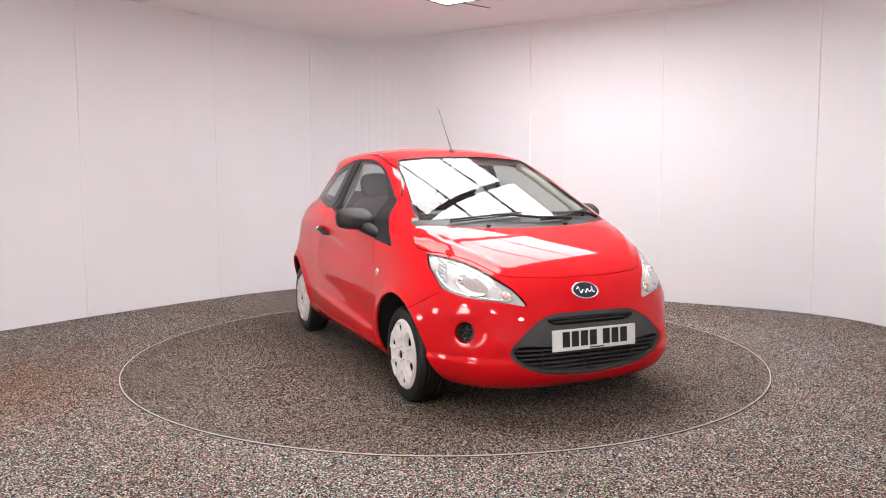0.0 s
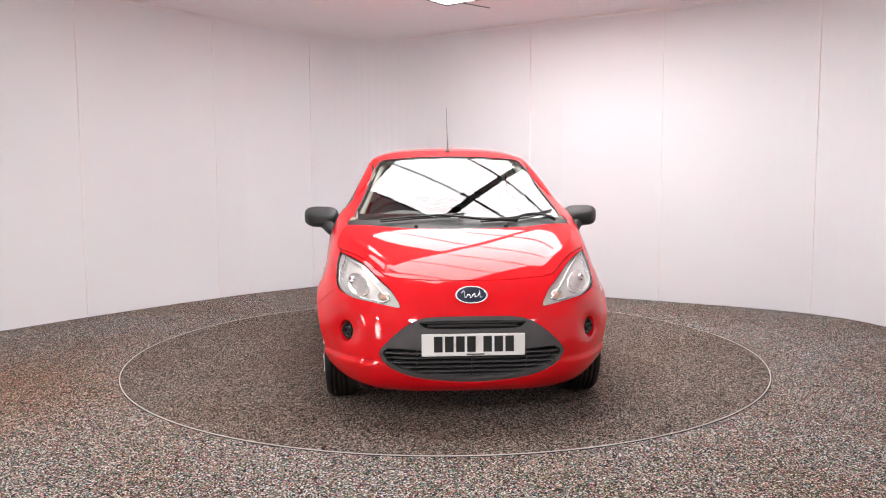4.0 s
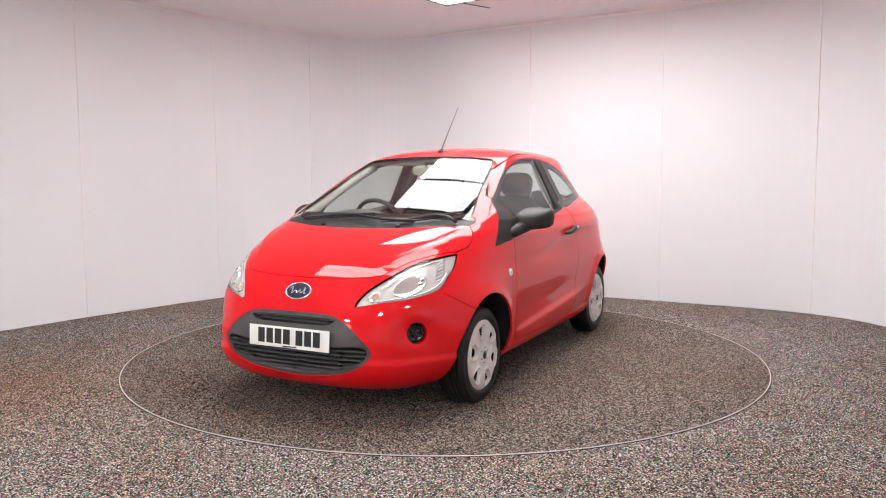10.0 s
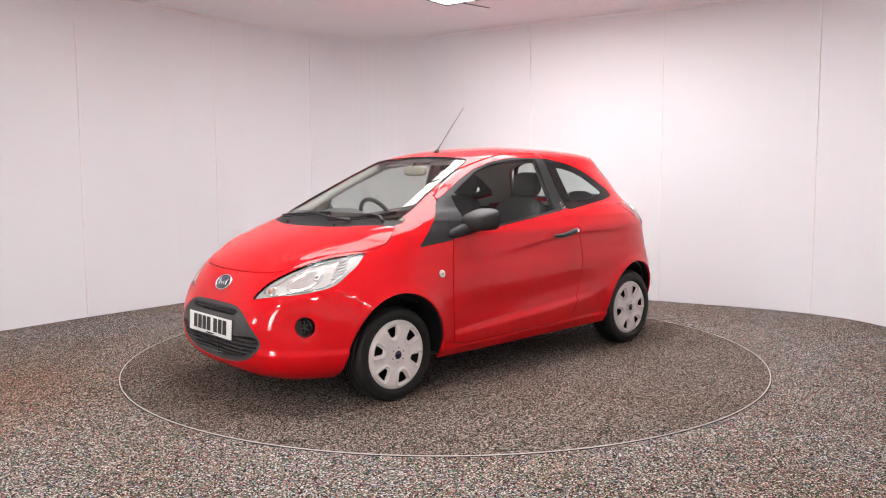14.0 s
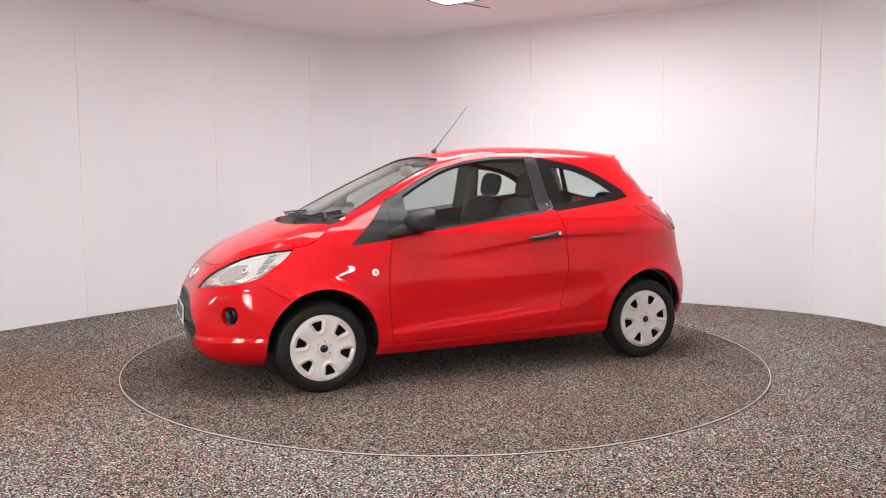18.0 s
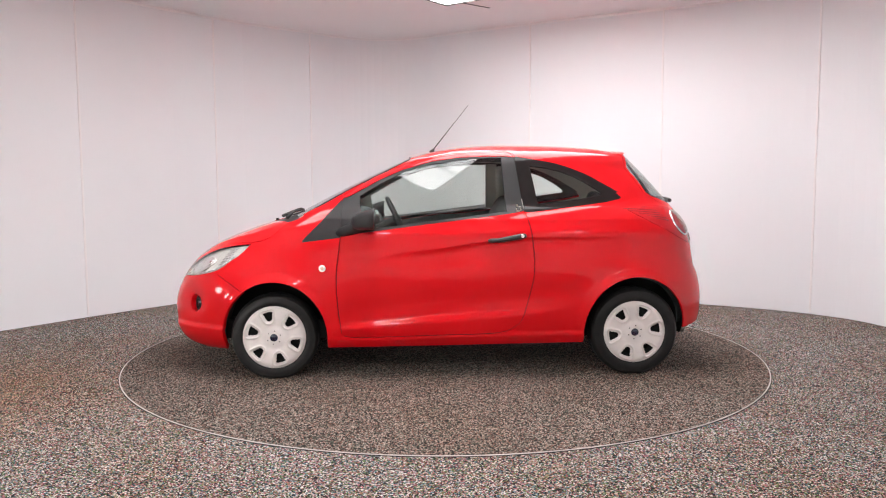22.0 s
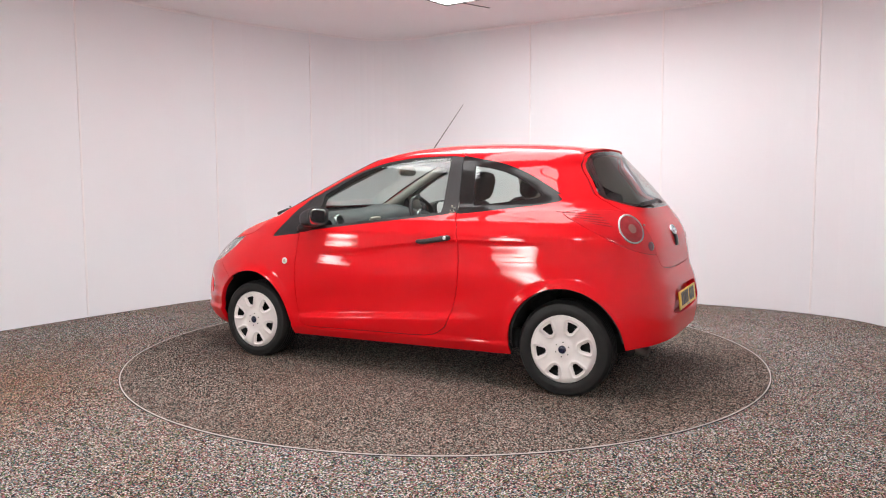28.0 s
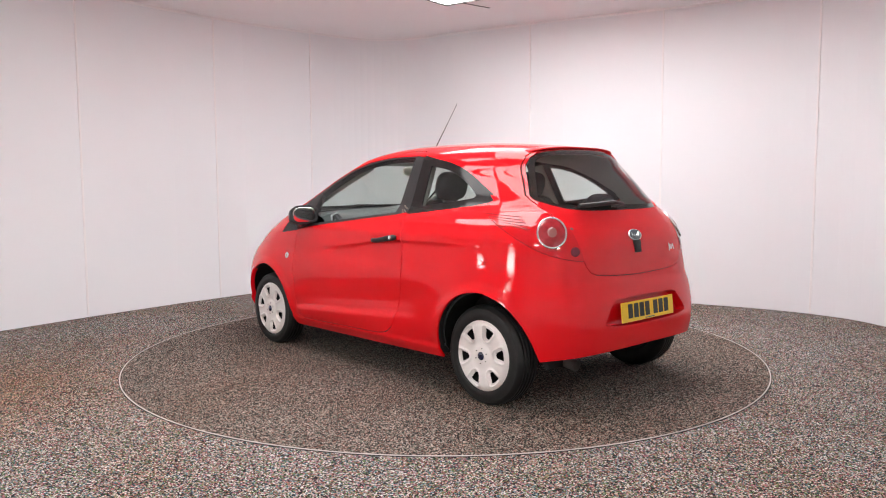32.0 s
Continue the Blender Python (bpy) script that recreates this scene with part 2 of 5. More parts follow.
def flat(name, outline, z, thick, mat):
    bm = bmesh.new()
    prism(bm, outline, Matrix.Translation((0, 0, z)), thick)
    bmesh.ops.recalc_face_normals(bm, faces=bm.faces)
    return part(name, bm, mat)


wall = ring_wall("wall_studio", ROOM, 0, CEIL, 0.12, M_WALL)
# pale lining added on the unseen side behind the camera to bounce light
for k, (x, y, w, ang) in enumerate(((-5.96, -5.0, 4.7, 90), (-1.0, -7.36, 9.8, 0))):
    bm = bmesh.new()
    box(bm, (w, 0.02, CEIL - 0.01), pose(x, y, CEIL / 2, 0, 0, ang))
    tagged(part("bounce_lining", bm, M_BOUNCE), "added pale lining out of view behind the camera that bounces light", "wall", kind="structure")
R_DISC = 2.237
GROW = [(x * 1.02, y * 1.02) for x, y in ROOM]
tagged(flat("floor", GROW, -0.10, 0.096, M_FLOOR), "dark multicoloured speckled loop-pile carpet floor", "floor", kind="structure")
tagged(flat("ceiling", GROW, CEIL, 0.1, M_CEIL), "matt white studio ceiling", "ceiling", kind="structure")


# raised joint strips between the wall panels
def joint(x, y, ang, w=0.018):
    bm = bmesh.new()
    box(bm, (w, 0.018, CEIL - 0.03), pose(x, y, CEIL / 2, rz=ang), 0.002, 1)
    return part("joint_strip", bm, M_TRIM, wall)


# ---------------------------------------------------------------- the car's skin
# Level sections of the left half, bottom to roof: heights, then for each height the reach of nose and tail,
# the widest place, the half width, the squareness of nose and tail, and the bow of the nose.
HEIGHT = [0.165, 0.2, 0.26, 0.34, 0.43, 0.52, 0.61, 0.69, 0.76, 0.82, 0.875, 0.925, 0.975, 1, 1.019, 1.038, 1.065, 1.1, 1.18, 1.26, 1.33, 1.385, 1.425, 1.455, 1.475, 1.488, 1.494]
NOSE_X = [1.77, 1.82, 1.862, 1.885, 1.89, 1.872, 1.832, 1.78, 1.712, 1.625, 1.515, 1.385, 1.235, 1.157, 1.096, 1.06, 1.009, 0.94, 0.785, 0.625, 0.475, 0.345, 0.225, 0.09, -0.05, -0.18, -0.32]
TAIL_X = [-1.598, -1.648, -1.683, -1.703, -1.71, -1.703, -1.683, -1.653, -1.641, -1.631, -1.621, -1.605, -1.581, -1.565, -1.553, -1.541, -1.525, -1.503, -1.443, -1.378, -1.315, -1.262, -1.205, -1.09, -0.91, -0.69, -0.5]
WIDEST_X = [0.1, 0.1, 0.1, 0.1, 0.1, 0.1, 0.08, 0.05, 0.02, 0, -0.05, -0.1, -0.15, -0.2, -0.2, -0.2, -0.2, -0.2, -0.2, -0.2, -0.22, -0.25, -0.28, -0.32, -0.36, -0.4, -0.41]
HALF_WIDTH = [0.706, 0.751, 0.789, 0.812, 0.824, 0.83, 0.832, 0.831, 0.823, 0.821, 0.815, 0.808, 0.785, 0.775, 0.762, 0.748, 0.726, 0.697, 0.657, 0.619, 0.586, 0.556, 0.515, 0.44, 0.34, 0.215, 0.08]
NOSE_SQUARE = [3.9, 3.95, 4, 4, 4, 4, 4, 3.9, 3.85, 3.85, 4.1, 4.5, 6, 7, 9, 10, 12, 13, 13, 13, 11, 8.5, 5.5, 4, 3.4, 2.8, 2.2]
TAIL_SQUARE = [4.8, 4.9, 4.9, 4.9, 4.9, 4.9, 4.9, 4.9, 4.9, 4.85, 4.8, 4.7, 4.6, 4.5, 4.45, 4.4, 4.3, 4.1, 4, 3.9, 3.7, 4, 4, 3.6, 3.2, 2.8, 2.2]
NOSE_BOW = [0, 0, 0, 0, 0, 0, 0, 0, 0, 0, 0.02, 0.03, 0.1, 0.13, 0.16, 0.18, 0.21, 0.24, 0.24, 0.24, 0.24, 0.2, 0.16, 0.08, 0.04, 0, 0]
# wheel arches: centre and half axes in side view
ARCHES = ((1.144, 0.272, 0.332, 0.352), (-1.155, 0.284, 0.338, 0.353))
SECTIONS = list(zip(HEIGHT, NOSE_X, TAIL_X, WIDEST_X, HALF_WIDTH, NOSE_SQUARE, TAIL_SQUARE, NOSE_BOW))


def bell(v, mid, wide):
    return np.exp(-((v - mid) / wide) ** 2)


def ease(v, a, b):
    t = np.clip((v - a) / (b - a), 0, 1)
    return t * t * (3 - 2 * t)


def arch_lip(x, z):
    """Height of the rolled flare round the two wheel arches."""
    out = np.zeros_like(x)
    for cx, cz, rx, rz in ARCHES:
        d = (np.hypot((x - cx) / rx, (z - cz) / rz) - 1) * 0.34
        out += (1 - ease(d, 0.008, 0.060)) * ease(-d, -0.2, -0.05)
    return out


def skin_grid(rings=7, around=200):
    """Points of the left half of the body, one row for each level, from nose to tail."""
    out = []
    for z, xf, xr, xm, w, nf, nr, bf in spline(SECTIONS, rings):
        a = np.linspace(0, math.pi / 2, 700)
        def quarter(l, n, b):
            c, s = np.cos(a) ** (2 / n), np.sin(a) ** (2 / n)
            return l * c - b * (s * w) ** 2 * c, w * s
        fx, fy = quarter(xf - xm, nf, bf)
        rx, ry = quarter(xm - xr, nr, 0.0)
        px, py = np.r_[xm + fx, (xm - rx)[::-1][1:]], np.r_[fy, ry[::-1][1:]]
        # a denser stretch at the corners than along the flanks
        d = np.r_[0, np.cumsum(np.hypot(np.diff(px), np.diff(py)))]
        bend = np.unwrap(np.arctan2(np.diff(py), np.diff(px)))
        d = d + 0.30 * np.r_[0, 0, np.cumsum(np.abs(np.diff(bend)))]
        t = np.linspace(0, d[-1], around + 1)
        x, y = np.interp(t, d, px), np.interp(t, d, py)
        side = (y / w) ** 3
        hug = bell(z, 0.45, 0.27)
        y = y + side * hug * (0.062 * bell(x, 1.30, 0.34) + 0.068 * bell(x, -1.28, 0.36))
        # shoulder crease and hollow door
        crease = 0.785 + 0.105 * ease(-x, -0.55, 0.55)
        below = np.clip(crease - z, 0, 1)
        y = y - side * 0.011 * (below / 0.036) * np.exp(1 - below / 0.036) * ease(-x, -0.55, 0.12) * ease(x, -1.15, -0.75)
        # rising crease low on the door: hollow above, a ledge that kicks out below
        low = 0.355 + 0.088 * (0.69 - x) / 1.17
        y = y - side * 0.012 * bell(z, low + 0.085, 0.075) * ease(-x, -0.80, -0.45) * ease(x, -0.95, -0.45)
        y = y + side * 0.020 * ease(low - z, -0.004, 0.034) * ease(-x, -0.80, -0.64) * ease(x, -0.72, -0.36) * ease(z, 0.20, 0.30)
        # the sill stands out under the door
        y = y + side * 0.013 * ease(0.268 + 0.020 * ease(-x, -0.5, 0.35) - z, 0.0, 0.014) * ease(-x, -0.90, -0.78) * ease(x, -0.92, -0.80)
        y = y + side * 0.013 * arch_lip(x, z) * ease(z, 0.20, 0.34)
        # ledge under the quarter window and the ridge low on the door
        belt = 1.040 - 0.120 * (x + 0.48)
        y = y + side * 0.008 * ease(belt - z, -0.004, 0.026) * ease(-x, 0.30, 0.55) * bell(z, 1.0, 0.25)
        # scoop round the fog lamp and the chin that stands out under it
        scoop = np.exp(-(((y - x) * 0.70711 + 0.742) / 0.105) ** 2 - ((z - 0.474) / 0.080) ** 2) * ease(x, 1.15, 1.35)
        chin = ease(0.350 - z, 0.0, 0.035) * ease(y, 0.36, 0.52) * ease(x, 1.30, 1.46)
        x = x - 0.75 * 0.026 * scoop + 0.70 * 0.018 * chin
        y = y - 0.66 * 0.026 * scoop + 0.70 * 0.018 * chin
        y[0] = y[-1] = 0.0
        out.append(np.c_[x, y, np.full(len(x), z)])
    return np.array(out)


from mathutils.bvhtree import BVHTree
from mathutils.interpolate import poly_3d_calc

GRID = skin_grid()
NR, NC = GRID.shape[:2]
BASE = bmesh.new()
BV = [[BASE.verts.new(GRID[i, j]) for j in range(NC)] for i in range(NR)]
for i in range(NR - 1):
    for j in range(NC - 1):
        BASE.faces.new((BV[i][j], BV[i][j + 1], BV[i + 1][j + 1], BV[i + 1][j]))
cap = BASE.faces.new([BV[-1][j] for j in range(NC)])
BASE.normal_update()
BASE.verts.index_update()
BASE.faces.index_update()
NORMALS = []
for v in BASE.verts:
    n = v.normal.copy()
    if abs(v.co.y) < 1e-6:
        n.y = 0
    if n.dot(v.co - Vector((0, 0, 0.8))) < 0:
        n = -n
    NORMALS.append(n.normalized())
FACES = [tuple(v.index for v in f.verts) for f in BASE.faces]
PTS = [v.co.copy() for v in BASE.verts]
TREE = BVHTree.FromPolygons(PTS, FACES)


def skin_normal(co):
    hit, _, k, _ = TREE.find_nearest(co)
    ids = FACES[k]
    w = poly_3d_calc([PTS[q] for q in ids], hit)
    n = Vector()
    for q, a in zip(ids, w):
        n += a * NORMALS[q]
    return n.normalized()


def from_front(y, z, out=0.0):
    """Point of the skin met from ahead at (y, z), lifted by out."""
    p = TREE.ray_cast(Vector((4, abs(y), z)), Vector((-1, 0, 0)))[0]
    p = p + out * skin_normal(p)
    return Vector((p.x, math.copysign(p.y, y), p.z))


def from_rear(y, z, out=0.0):
    p = TREE.ray_cast(Vector((-4, abs(y), z)), Vector((1, 0, 0)))[0]
    p = p + out * skin_normal(p)
    return Vector((p.x, math.copysign(p.y, y), p.z))


def from_side(x, z, side=1, out=0.0):
    p = TREE.ray_cast(Vector((x, 4, z)), Vector((0, -1, 0)))[0]
    p = p + out * skin_normal(p)
    return Vector((p.x, p.y * side, p.z))


# The views in which outlines are drawn on the skin: two axes each.
SIDE = (Vector((1, 0, 0)), Vector((0, 0, 1)))
FRONT = (Vector((0, 1, 0)), Vector((0, 0, 1)))
TOP = (Vector((1, 0, 0)), Vector((0, 1, 0)))
NOSE_CORNER = (Vector((-0.70711, 0.70711, 0)), Vector((0, 0, 1)))
TAIL_CORNER = (Vector((0.70711, 0.70711, 0)), Vector((0, 0, 1)))
REGION = BASE.faces.layers.int.new("region")


def inside(poly, p):
    """Which of the points p lie in the polygon."""
    x, y = p[:, 0], p[:, 1]
    hit = np.zeros(len(p), bool)
    for (x1, y1), (x2, y2) in zip(poly, np.roll(poly, -1, 0)):
        if y1 != y2:
            hit ^= ((y1 > y) != (y2 > y)) & (x < (x2 - x1) * (y - y1) / (y2 - y1) + x1)
    return hit


def shrink(poly, d):
    """The polygon moved inwards by d."""
    p = np.array(poly, float)
    area = 0.5 * np.sum(p[:, 0] * np.roll(p[:, 1], -1) - np.roll(p[:, 0], -1) * p[:, 1])
    e = np.roll(p, -1, 0) - p
    e /= np.maximum(np.linalg.norm(e, axis=1), 1e-9)[:, None]
    n = np.c_[-e[:, 1], e[:, 0]] * np.sign(area)
    m = n + np.roll(n, 1, 0)
    m /= np.maximum((m * m).sum(1), 0.6)[:, None]
    return p + 2 * d * m


def carve(poly, view, test, code, over=(0,)):
    """Cut the outline into the skin and mark the faces inside with code."""
    a, b = view
    poly = np.array(poly, float)
    lo, hi = poly.min(0) - 0.004, poly.max(0) + 0.004
    def extent(f):
        us = [v.co.dot(a) for v in f.verts]
        ws = [v.co.dot(b) for v in f.verts]
        return min(us), min(ws), max(us), max(ws)
    pool = {}
    for f in BASE.faces:
        if test(f.calc_center_median()):
            e = extent(f)
            if e[2] > lo[0] and e[0] < hi[0] and e[3] > lo[1] and e[1] < hi[1]:
                pool[f] = e
    for p, q in zip(poly, np.roll(poly, -1, 0)):
        d = q - p
        if np.hypot(*d) < 1e-5:
            continue
        s0, s1 = np.minimum(p, q) - 1e-4, np.maximum(p, q) + 1e-4
        pick = [f for f, e in pool.items() if e[2] > s0[0] and e[0] < s1[0] and e[3] > s0[1] and e[1] < s1[1]]
        if not pick:
            continue
        geom = list({g for f in pick for g in (*f.verts, *f.edges)}) + pick
        no = (a * float(-d[1]) + b * float(d[0])).normalized()
        ret = bmesh.ops.bisect_plane(BASE, geom=geom, dist=1e-6, plane_co=a * float(p[0]) + b * float(p[1]), plane_no=no)
        for f in ret["geom"]:
            if isinstance(f, bmesh.types.BMFace):
                pool[f] = extent(f)
    fs = [f for f in pool if f.is_valid]
    if not fs:
        return
    cs = [f.calc_center_median() for f in fs]
    ok = inside(poly, np.array([(c.dot(a), c.dot(b)) for c in cs]))
    for f, c, k in zip(fs, cs, ok):
        if k and f[REGION] in over and test(c):
            f[REGION] = code


GAP = 99
(CUT, DOOR, FRAME, PANE, QFRAME, QPANE, SAIL, GRILLE, MOUTH, SLOT, HEAD, FOGCUP, BUMPER, BONNET, COWL, SCREEN, REARPANE, TAIL, GATE,
 REARBUMPER, RECESS, ROOF, WING, SCREENRIM, REARRIM) = range(1, 26)


def circle(cx, cy, r, n=28, ry=None):
    return [(cx + r * math.cos(2 * math.pi * k / n), cy + (ry or r) * math.sin(2 * math.pi * k / n)) for k in range(n)]


def loop(pts, n=4):
    return spline(pts, n, True)


def gapped(poly, view, test, code, gap=0.004, over=(0,)):
    carve(poly, view, test, GAP, over)
    carve(shrink(poly, gap), view, test, code, (GAP,))


left = lambda c: c.y > 0.22
nose = lambda c: c.x > 1.0
tail = lambda c: c.x < -0.85

# wheel arches and the rising lower edge at the tail
for cx, cz, rx, rz in ARCHES:
    arch = [(cx + rx * math.cos(a), cz + rz * math.sin(a)) for a in np.linspace(-0.15, math.pi + 0.15, 40)]
    carve(arch + [(cx - rx - 0.007, 0.05), (cx + rx + 0.007, 0.05)], SIDE, lambda c: c.y > 0.3, CUT)
carve([(-2, 0.05), (-2, 0.335), (-1.73, 0.33), (-1.62, 0.305), (-1.50, 0.285), (-1.40, 0.28), (-1.40, 0.05)], SIDE, lambda c: True, CUT)
carve([(-0.95, 0.05), (-0.95, 0.213), (0.95, 0.188), (0.95, 0.05)], SIDE, lambda c: True, CUT)

# door, its black window frame and pane
DOOR_LINE = loop([(0.725, 0.896), (0.747, 0.72), (0.750, 0.54), (0.730, 0.34), (0.700, 0.268), (0.490, 0.262), (0.10, 0.272), (-0.26, 0.283),
                  (-0.379, 0.327), (-0.432, 0.400), (-0.491, 0.614), (-0.497, 0.790), (-0.472, 0.968), (-0.447, 1.049), (-0.425, 1.211),
                  (-0.402, 1.390), (-0.375, 1.432), (-0.301, 1.443), (-0.04, 1.431), (0.147, 1.402), (0.337, 1.351), (0.526, 1.273),
                  (0.690, 1.172), (0.719, 1.134)], 3)
gapped(DOOR_LINE, SIDE, left, DOOR, 0.0055)
FRAME_LINE = np.array([(0.71, 1.140), (0.666, 1.158), (0.56, 1.215), (0.478, 1.259), (0.33, 1.324), (0.144, 1.375), (-0.041, 1.401), (-0.20, 1.407),
                       (-0.337, 1.408), (-0.393, 1.402), (-0.421, 1.211), (-0.440, 1.054), (-0.347, 1.037), (0.10, 0.985), (0.485, 0.938), (0.621, 0.920), (0.715, 0.905)])
carve(FRAME_LINE, SIDE, left, FRAME, (DOOR,))
PANE_LINE = np.array([(0.606, 1.156), (0.54, 1.195), (0.472, 1.234), (0.327, 1.309), (0.235, 1.338), (0.143, 1.360), (-0.042, 1.388), (-0.18, 1.396), (-0.314, 1.398),
                      (-0.322, 1.22), (-0.330, 1.055), (0.10, 1.002), (0.485, 0.957), (0.595, 0.945)])
carve(PANE_LINE, SIDE, left, PANE, (FRAME,))
QUARTER_LINE = np.r_[loop([(-0.412, 1.394), (-0.556, 1.380), (-0.67, 1.358), (-0.773, 1.326), (-0.87, 1.285), (-0.952, 1.240), (-1.057, 1.166)], 3)[:19],
                     [(-1.085, 1.142), (-1.088, 1.133), (-1.07, 1.125)], [(-0.979, 1.106), (-0.762, 1.079), (-0.62, 1.062), (-0.483, 1.046), (-0.455, 1.046), (-0.436, 1.211)]]
carve(QUARTER_LINE, SIDE, left, QFRAME)
# the pillar between the windows is black on both sides of the door gap
PILLAR = [(-0.39, 1.403), (-0.47, 1.388), (-0.52, 1.30), (-0.50, 1.10), (-0.485, 1.0465), (-0.455, 1.046), (-0.436, 1.0545), (-0.39, 1.050)]
carve(PILLAR, SIDE, left, FRAME, (DOOR,))
carve(PILLAR, SIDE, left, QFRAME, (0,))
carve([(-0.497, 1.342), (-0.590, 1.332), (-0.690, 1.309), (-0.790, 1.271), (-0.870, 1.226), (-0.940, 1.180), (-0.958, 1.162), (-0.945, 1.149), (-0.800, 1.127), (-0.660, 1.110),
       (-0.548, 1.096), (-0.533, 1.108)], SIDE, left, QPANE, (QFRAME,))
carve([(0.966, 0.866), (0.962, 0.879), (0.838, 1.003), (0.722, 1.134), (0.716, 1.12), (0.724, 0.905), (0.722, 0.896)], SIDE, left, SAIL, (0, GAP))

carve([(0.70, 0.9075), (0.76, 0.898), (0.76, 1.10), (0.72, 1.137), (0.70, 1.147)], SIDE, left, FRAME, (DOOR,))

# nose
gapped(loop([(-1.027, 0.613), (-0.959, 0.684), (-0.885, 0.728), (-0.810, 0.764), (-0.730, 0.797), (-0.650, 0.821), (-0.540, 0.840), (-0.431, 0.852), (-0.428, 0.842), (-0.461, 0.785),
             (-0.497, 0.752), (-0.547, 0.704), (-0.597, 0.677), (-0.665, 0.660), (-0.768, 0.643), (-0.870, 0.634), (-0.96, 0.620)], 3), NOSE_CORNER,
       lambda c: c.x > 1.1 and c.y > 0.2, HEAD, 0.0015)
GRILLE_LINE = [(-0.05, 0.570), (0.0, 0.570), (0.194, 0.568), (0.26, 0.560), (0.308, 0.542), (0.355, 0.513), (0.392, 0.483), (0.43, 0.447), (0.462, 0.413), (0.472, 0.392), (0.473, 0.374),
               (0.455, 0.343), (0.42, 0.312), (0.37, 0.284), (0.307, 0.262), (0.24, 0.247), (0.164, 0.238), (0.08, 0.229), (0.0, 0.226), (-0.05, 0.226)]
carve(GRILLE_LINE, FRONT, nose, GRILLE)
carve([(-0.05, 0.400), (0.28, 0.405), (0.37, 0.413), (0.43, 0.412), (0.453, 0.395), (0.455, 0.375), (0.437, 0.348), (0.405, 0.324), (0.36, 0.300), (0.30, 0.280), (0.23, 0.265), (0.16, 0.256),
       (0.08, 0.249), (-0.05, 0.246)], FRONT, nose, MOUTH, (GRILLE,))
carve([(-0.05, 0.550), (0.2, 0.549), (0.25, 0.546), (0.270, 0.540), (0.266, 0.531), (0.24, 0.516), (0.21, 0.511), (-0.05, 0.509)], FRONT, nose, SLOT, (GRILLE,))
carve(circle(-0.722, 0.472, 0.056, 32, 0.057), NOSE_CORNER, lambda c: c.x > 1.2 and c.y > 0.2, FOGCUP)
gapped(np.r_[[(1.741, -0.05), (1.741, 0.0), (1.740, 0.12), (1.736, 0.21), (1.724, 0.30), (1.704, 0.384), (1.674, 0.446), (1.621, 0.486), (1.555, 0.527), (1.486, 0.573), (1.40, 0.630), (1.30, 0.690)],
             spline([(1.22, 0.715), (1.17, 0.718), (1.12, 0.708), (1.085, 0.690), (1.060, 0.662)], 3), [(1.10, 0.60), (1.15, 0.50), (1.198, 0.386), (1.225, 0.26), (1.240, 0.10), (1.241, -0.05)]],
       TOP, lambda c: c.z > 0.68 and c.x > 0.9, BONNET, 0.0042)
carve([(1.241, -0.05), (1.240, 0.10), (1.225, 0.26), (1.198, 0.386), (1.15, 0.50), (1.10, 0.60), (1.060, 0.662), (1.00, 0.672), (0.965, 0.655), (0.97, 0.62), (1.01, 0.50), (1.045, 0.31),
       (1.062, 0.12), (1.063, -0.05)], TOP, lambda c: c.z > 0.9 and c.x > 0.8, COWL, (0, GAP))
carve([(1.2, 0.05), (1.30, 0.545), (1.359, 0.58), (1.44, 0.625), (1.51, 0.668), (1.60, 0.72), (1.66, 0.735), (1.95, 0.75), (1.95, 0.05)], SIDE, lambda c: c.x > 1.1, BUMPER)
carve([(1.305, 0.545), (1.361, 0.578), (1.44, 0.623), (1.51, 0.666), (1.51, 0.662), (1.44, 0.619), (1.361, 0.574), (1.305, 0.541)], SIDE, left, GAP, (0, BUMPER))
SCREEN_LINE = np.array([(-0.05, 1.030), (0.30, 1.030), (0.45, 1.027), (0.56, 1.022), (0.615, 1.026), (0.625, 1.040), (0.615, 1.072), (0.588, 1.128), (0.563, 1.185), (0.525, 1.290), (0.497, 1.355),
       (0.478, 1.380), (0.45, 1.390), (0.36, 1.399), (0.26, 1.406), (0.10, 1.412), (-0.05, 1.413)])
ahead = lambda c: c.x > 0.1 and c.z > 0.95
carve(SCREEN_LINE, FRONT, ahead, SCREENRIM, (0, COWL))
carve(shrink(SCREEN_LINE, 0.017), FRONT, ahead, SCREEN, (SCREENRIM,))

# tail
gapped(loop([(-0.289, 1.055), (-0.373, 1.075), (-0.46, 1.082), (-0.541, 1.081), (-0.61, 1.069), (-0.665, 1.047), (-0.733, 0.985), (-0.775, 0.905), (-0.803, 0.826), (-0.790, 0.815),
             (-0.696, 0.829), (-0.60, 0.855), (-0.518, 0.890), (-0.385, 0.969)], 3), TAIL_CORNER, lambda c: c.x < -0.8 and c.y > 0.2, TAIL, 0.003)
REAR_LINE = np.array([(-0.05, 1.436), (0.20, 1.430), (0.30, 1.421), (0.37, 1.408), (0.42, 1.382), (0.45, 1.345), (0.485, 1.285), (0.51, 1.235), (0.545, 1.165), (0.543, 1.140), (0.50, 1.112), (0.44, 1.093),
       (0.36, 1.083), (0.20, 1.078), (-0.05, 1.077)])
carve(REAR_LINE, FRONT, tail, REARRIM)
carve(shrink(REAR_LINE, 0.024), FRONT, tail, REARPANE, (REARRIM,))
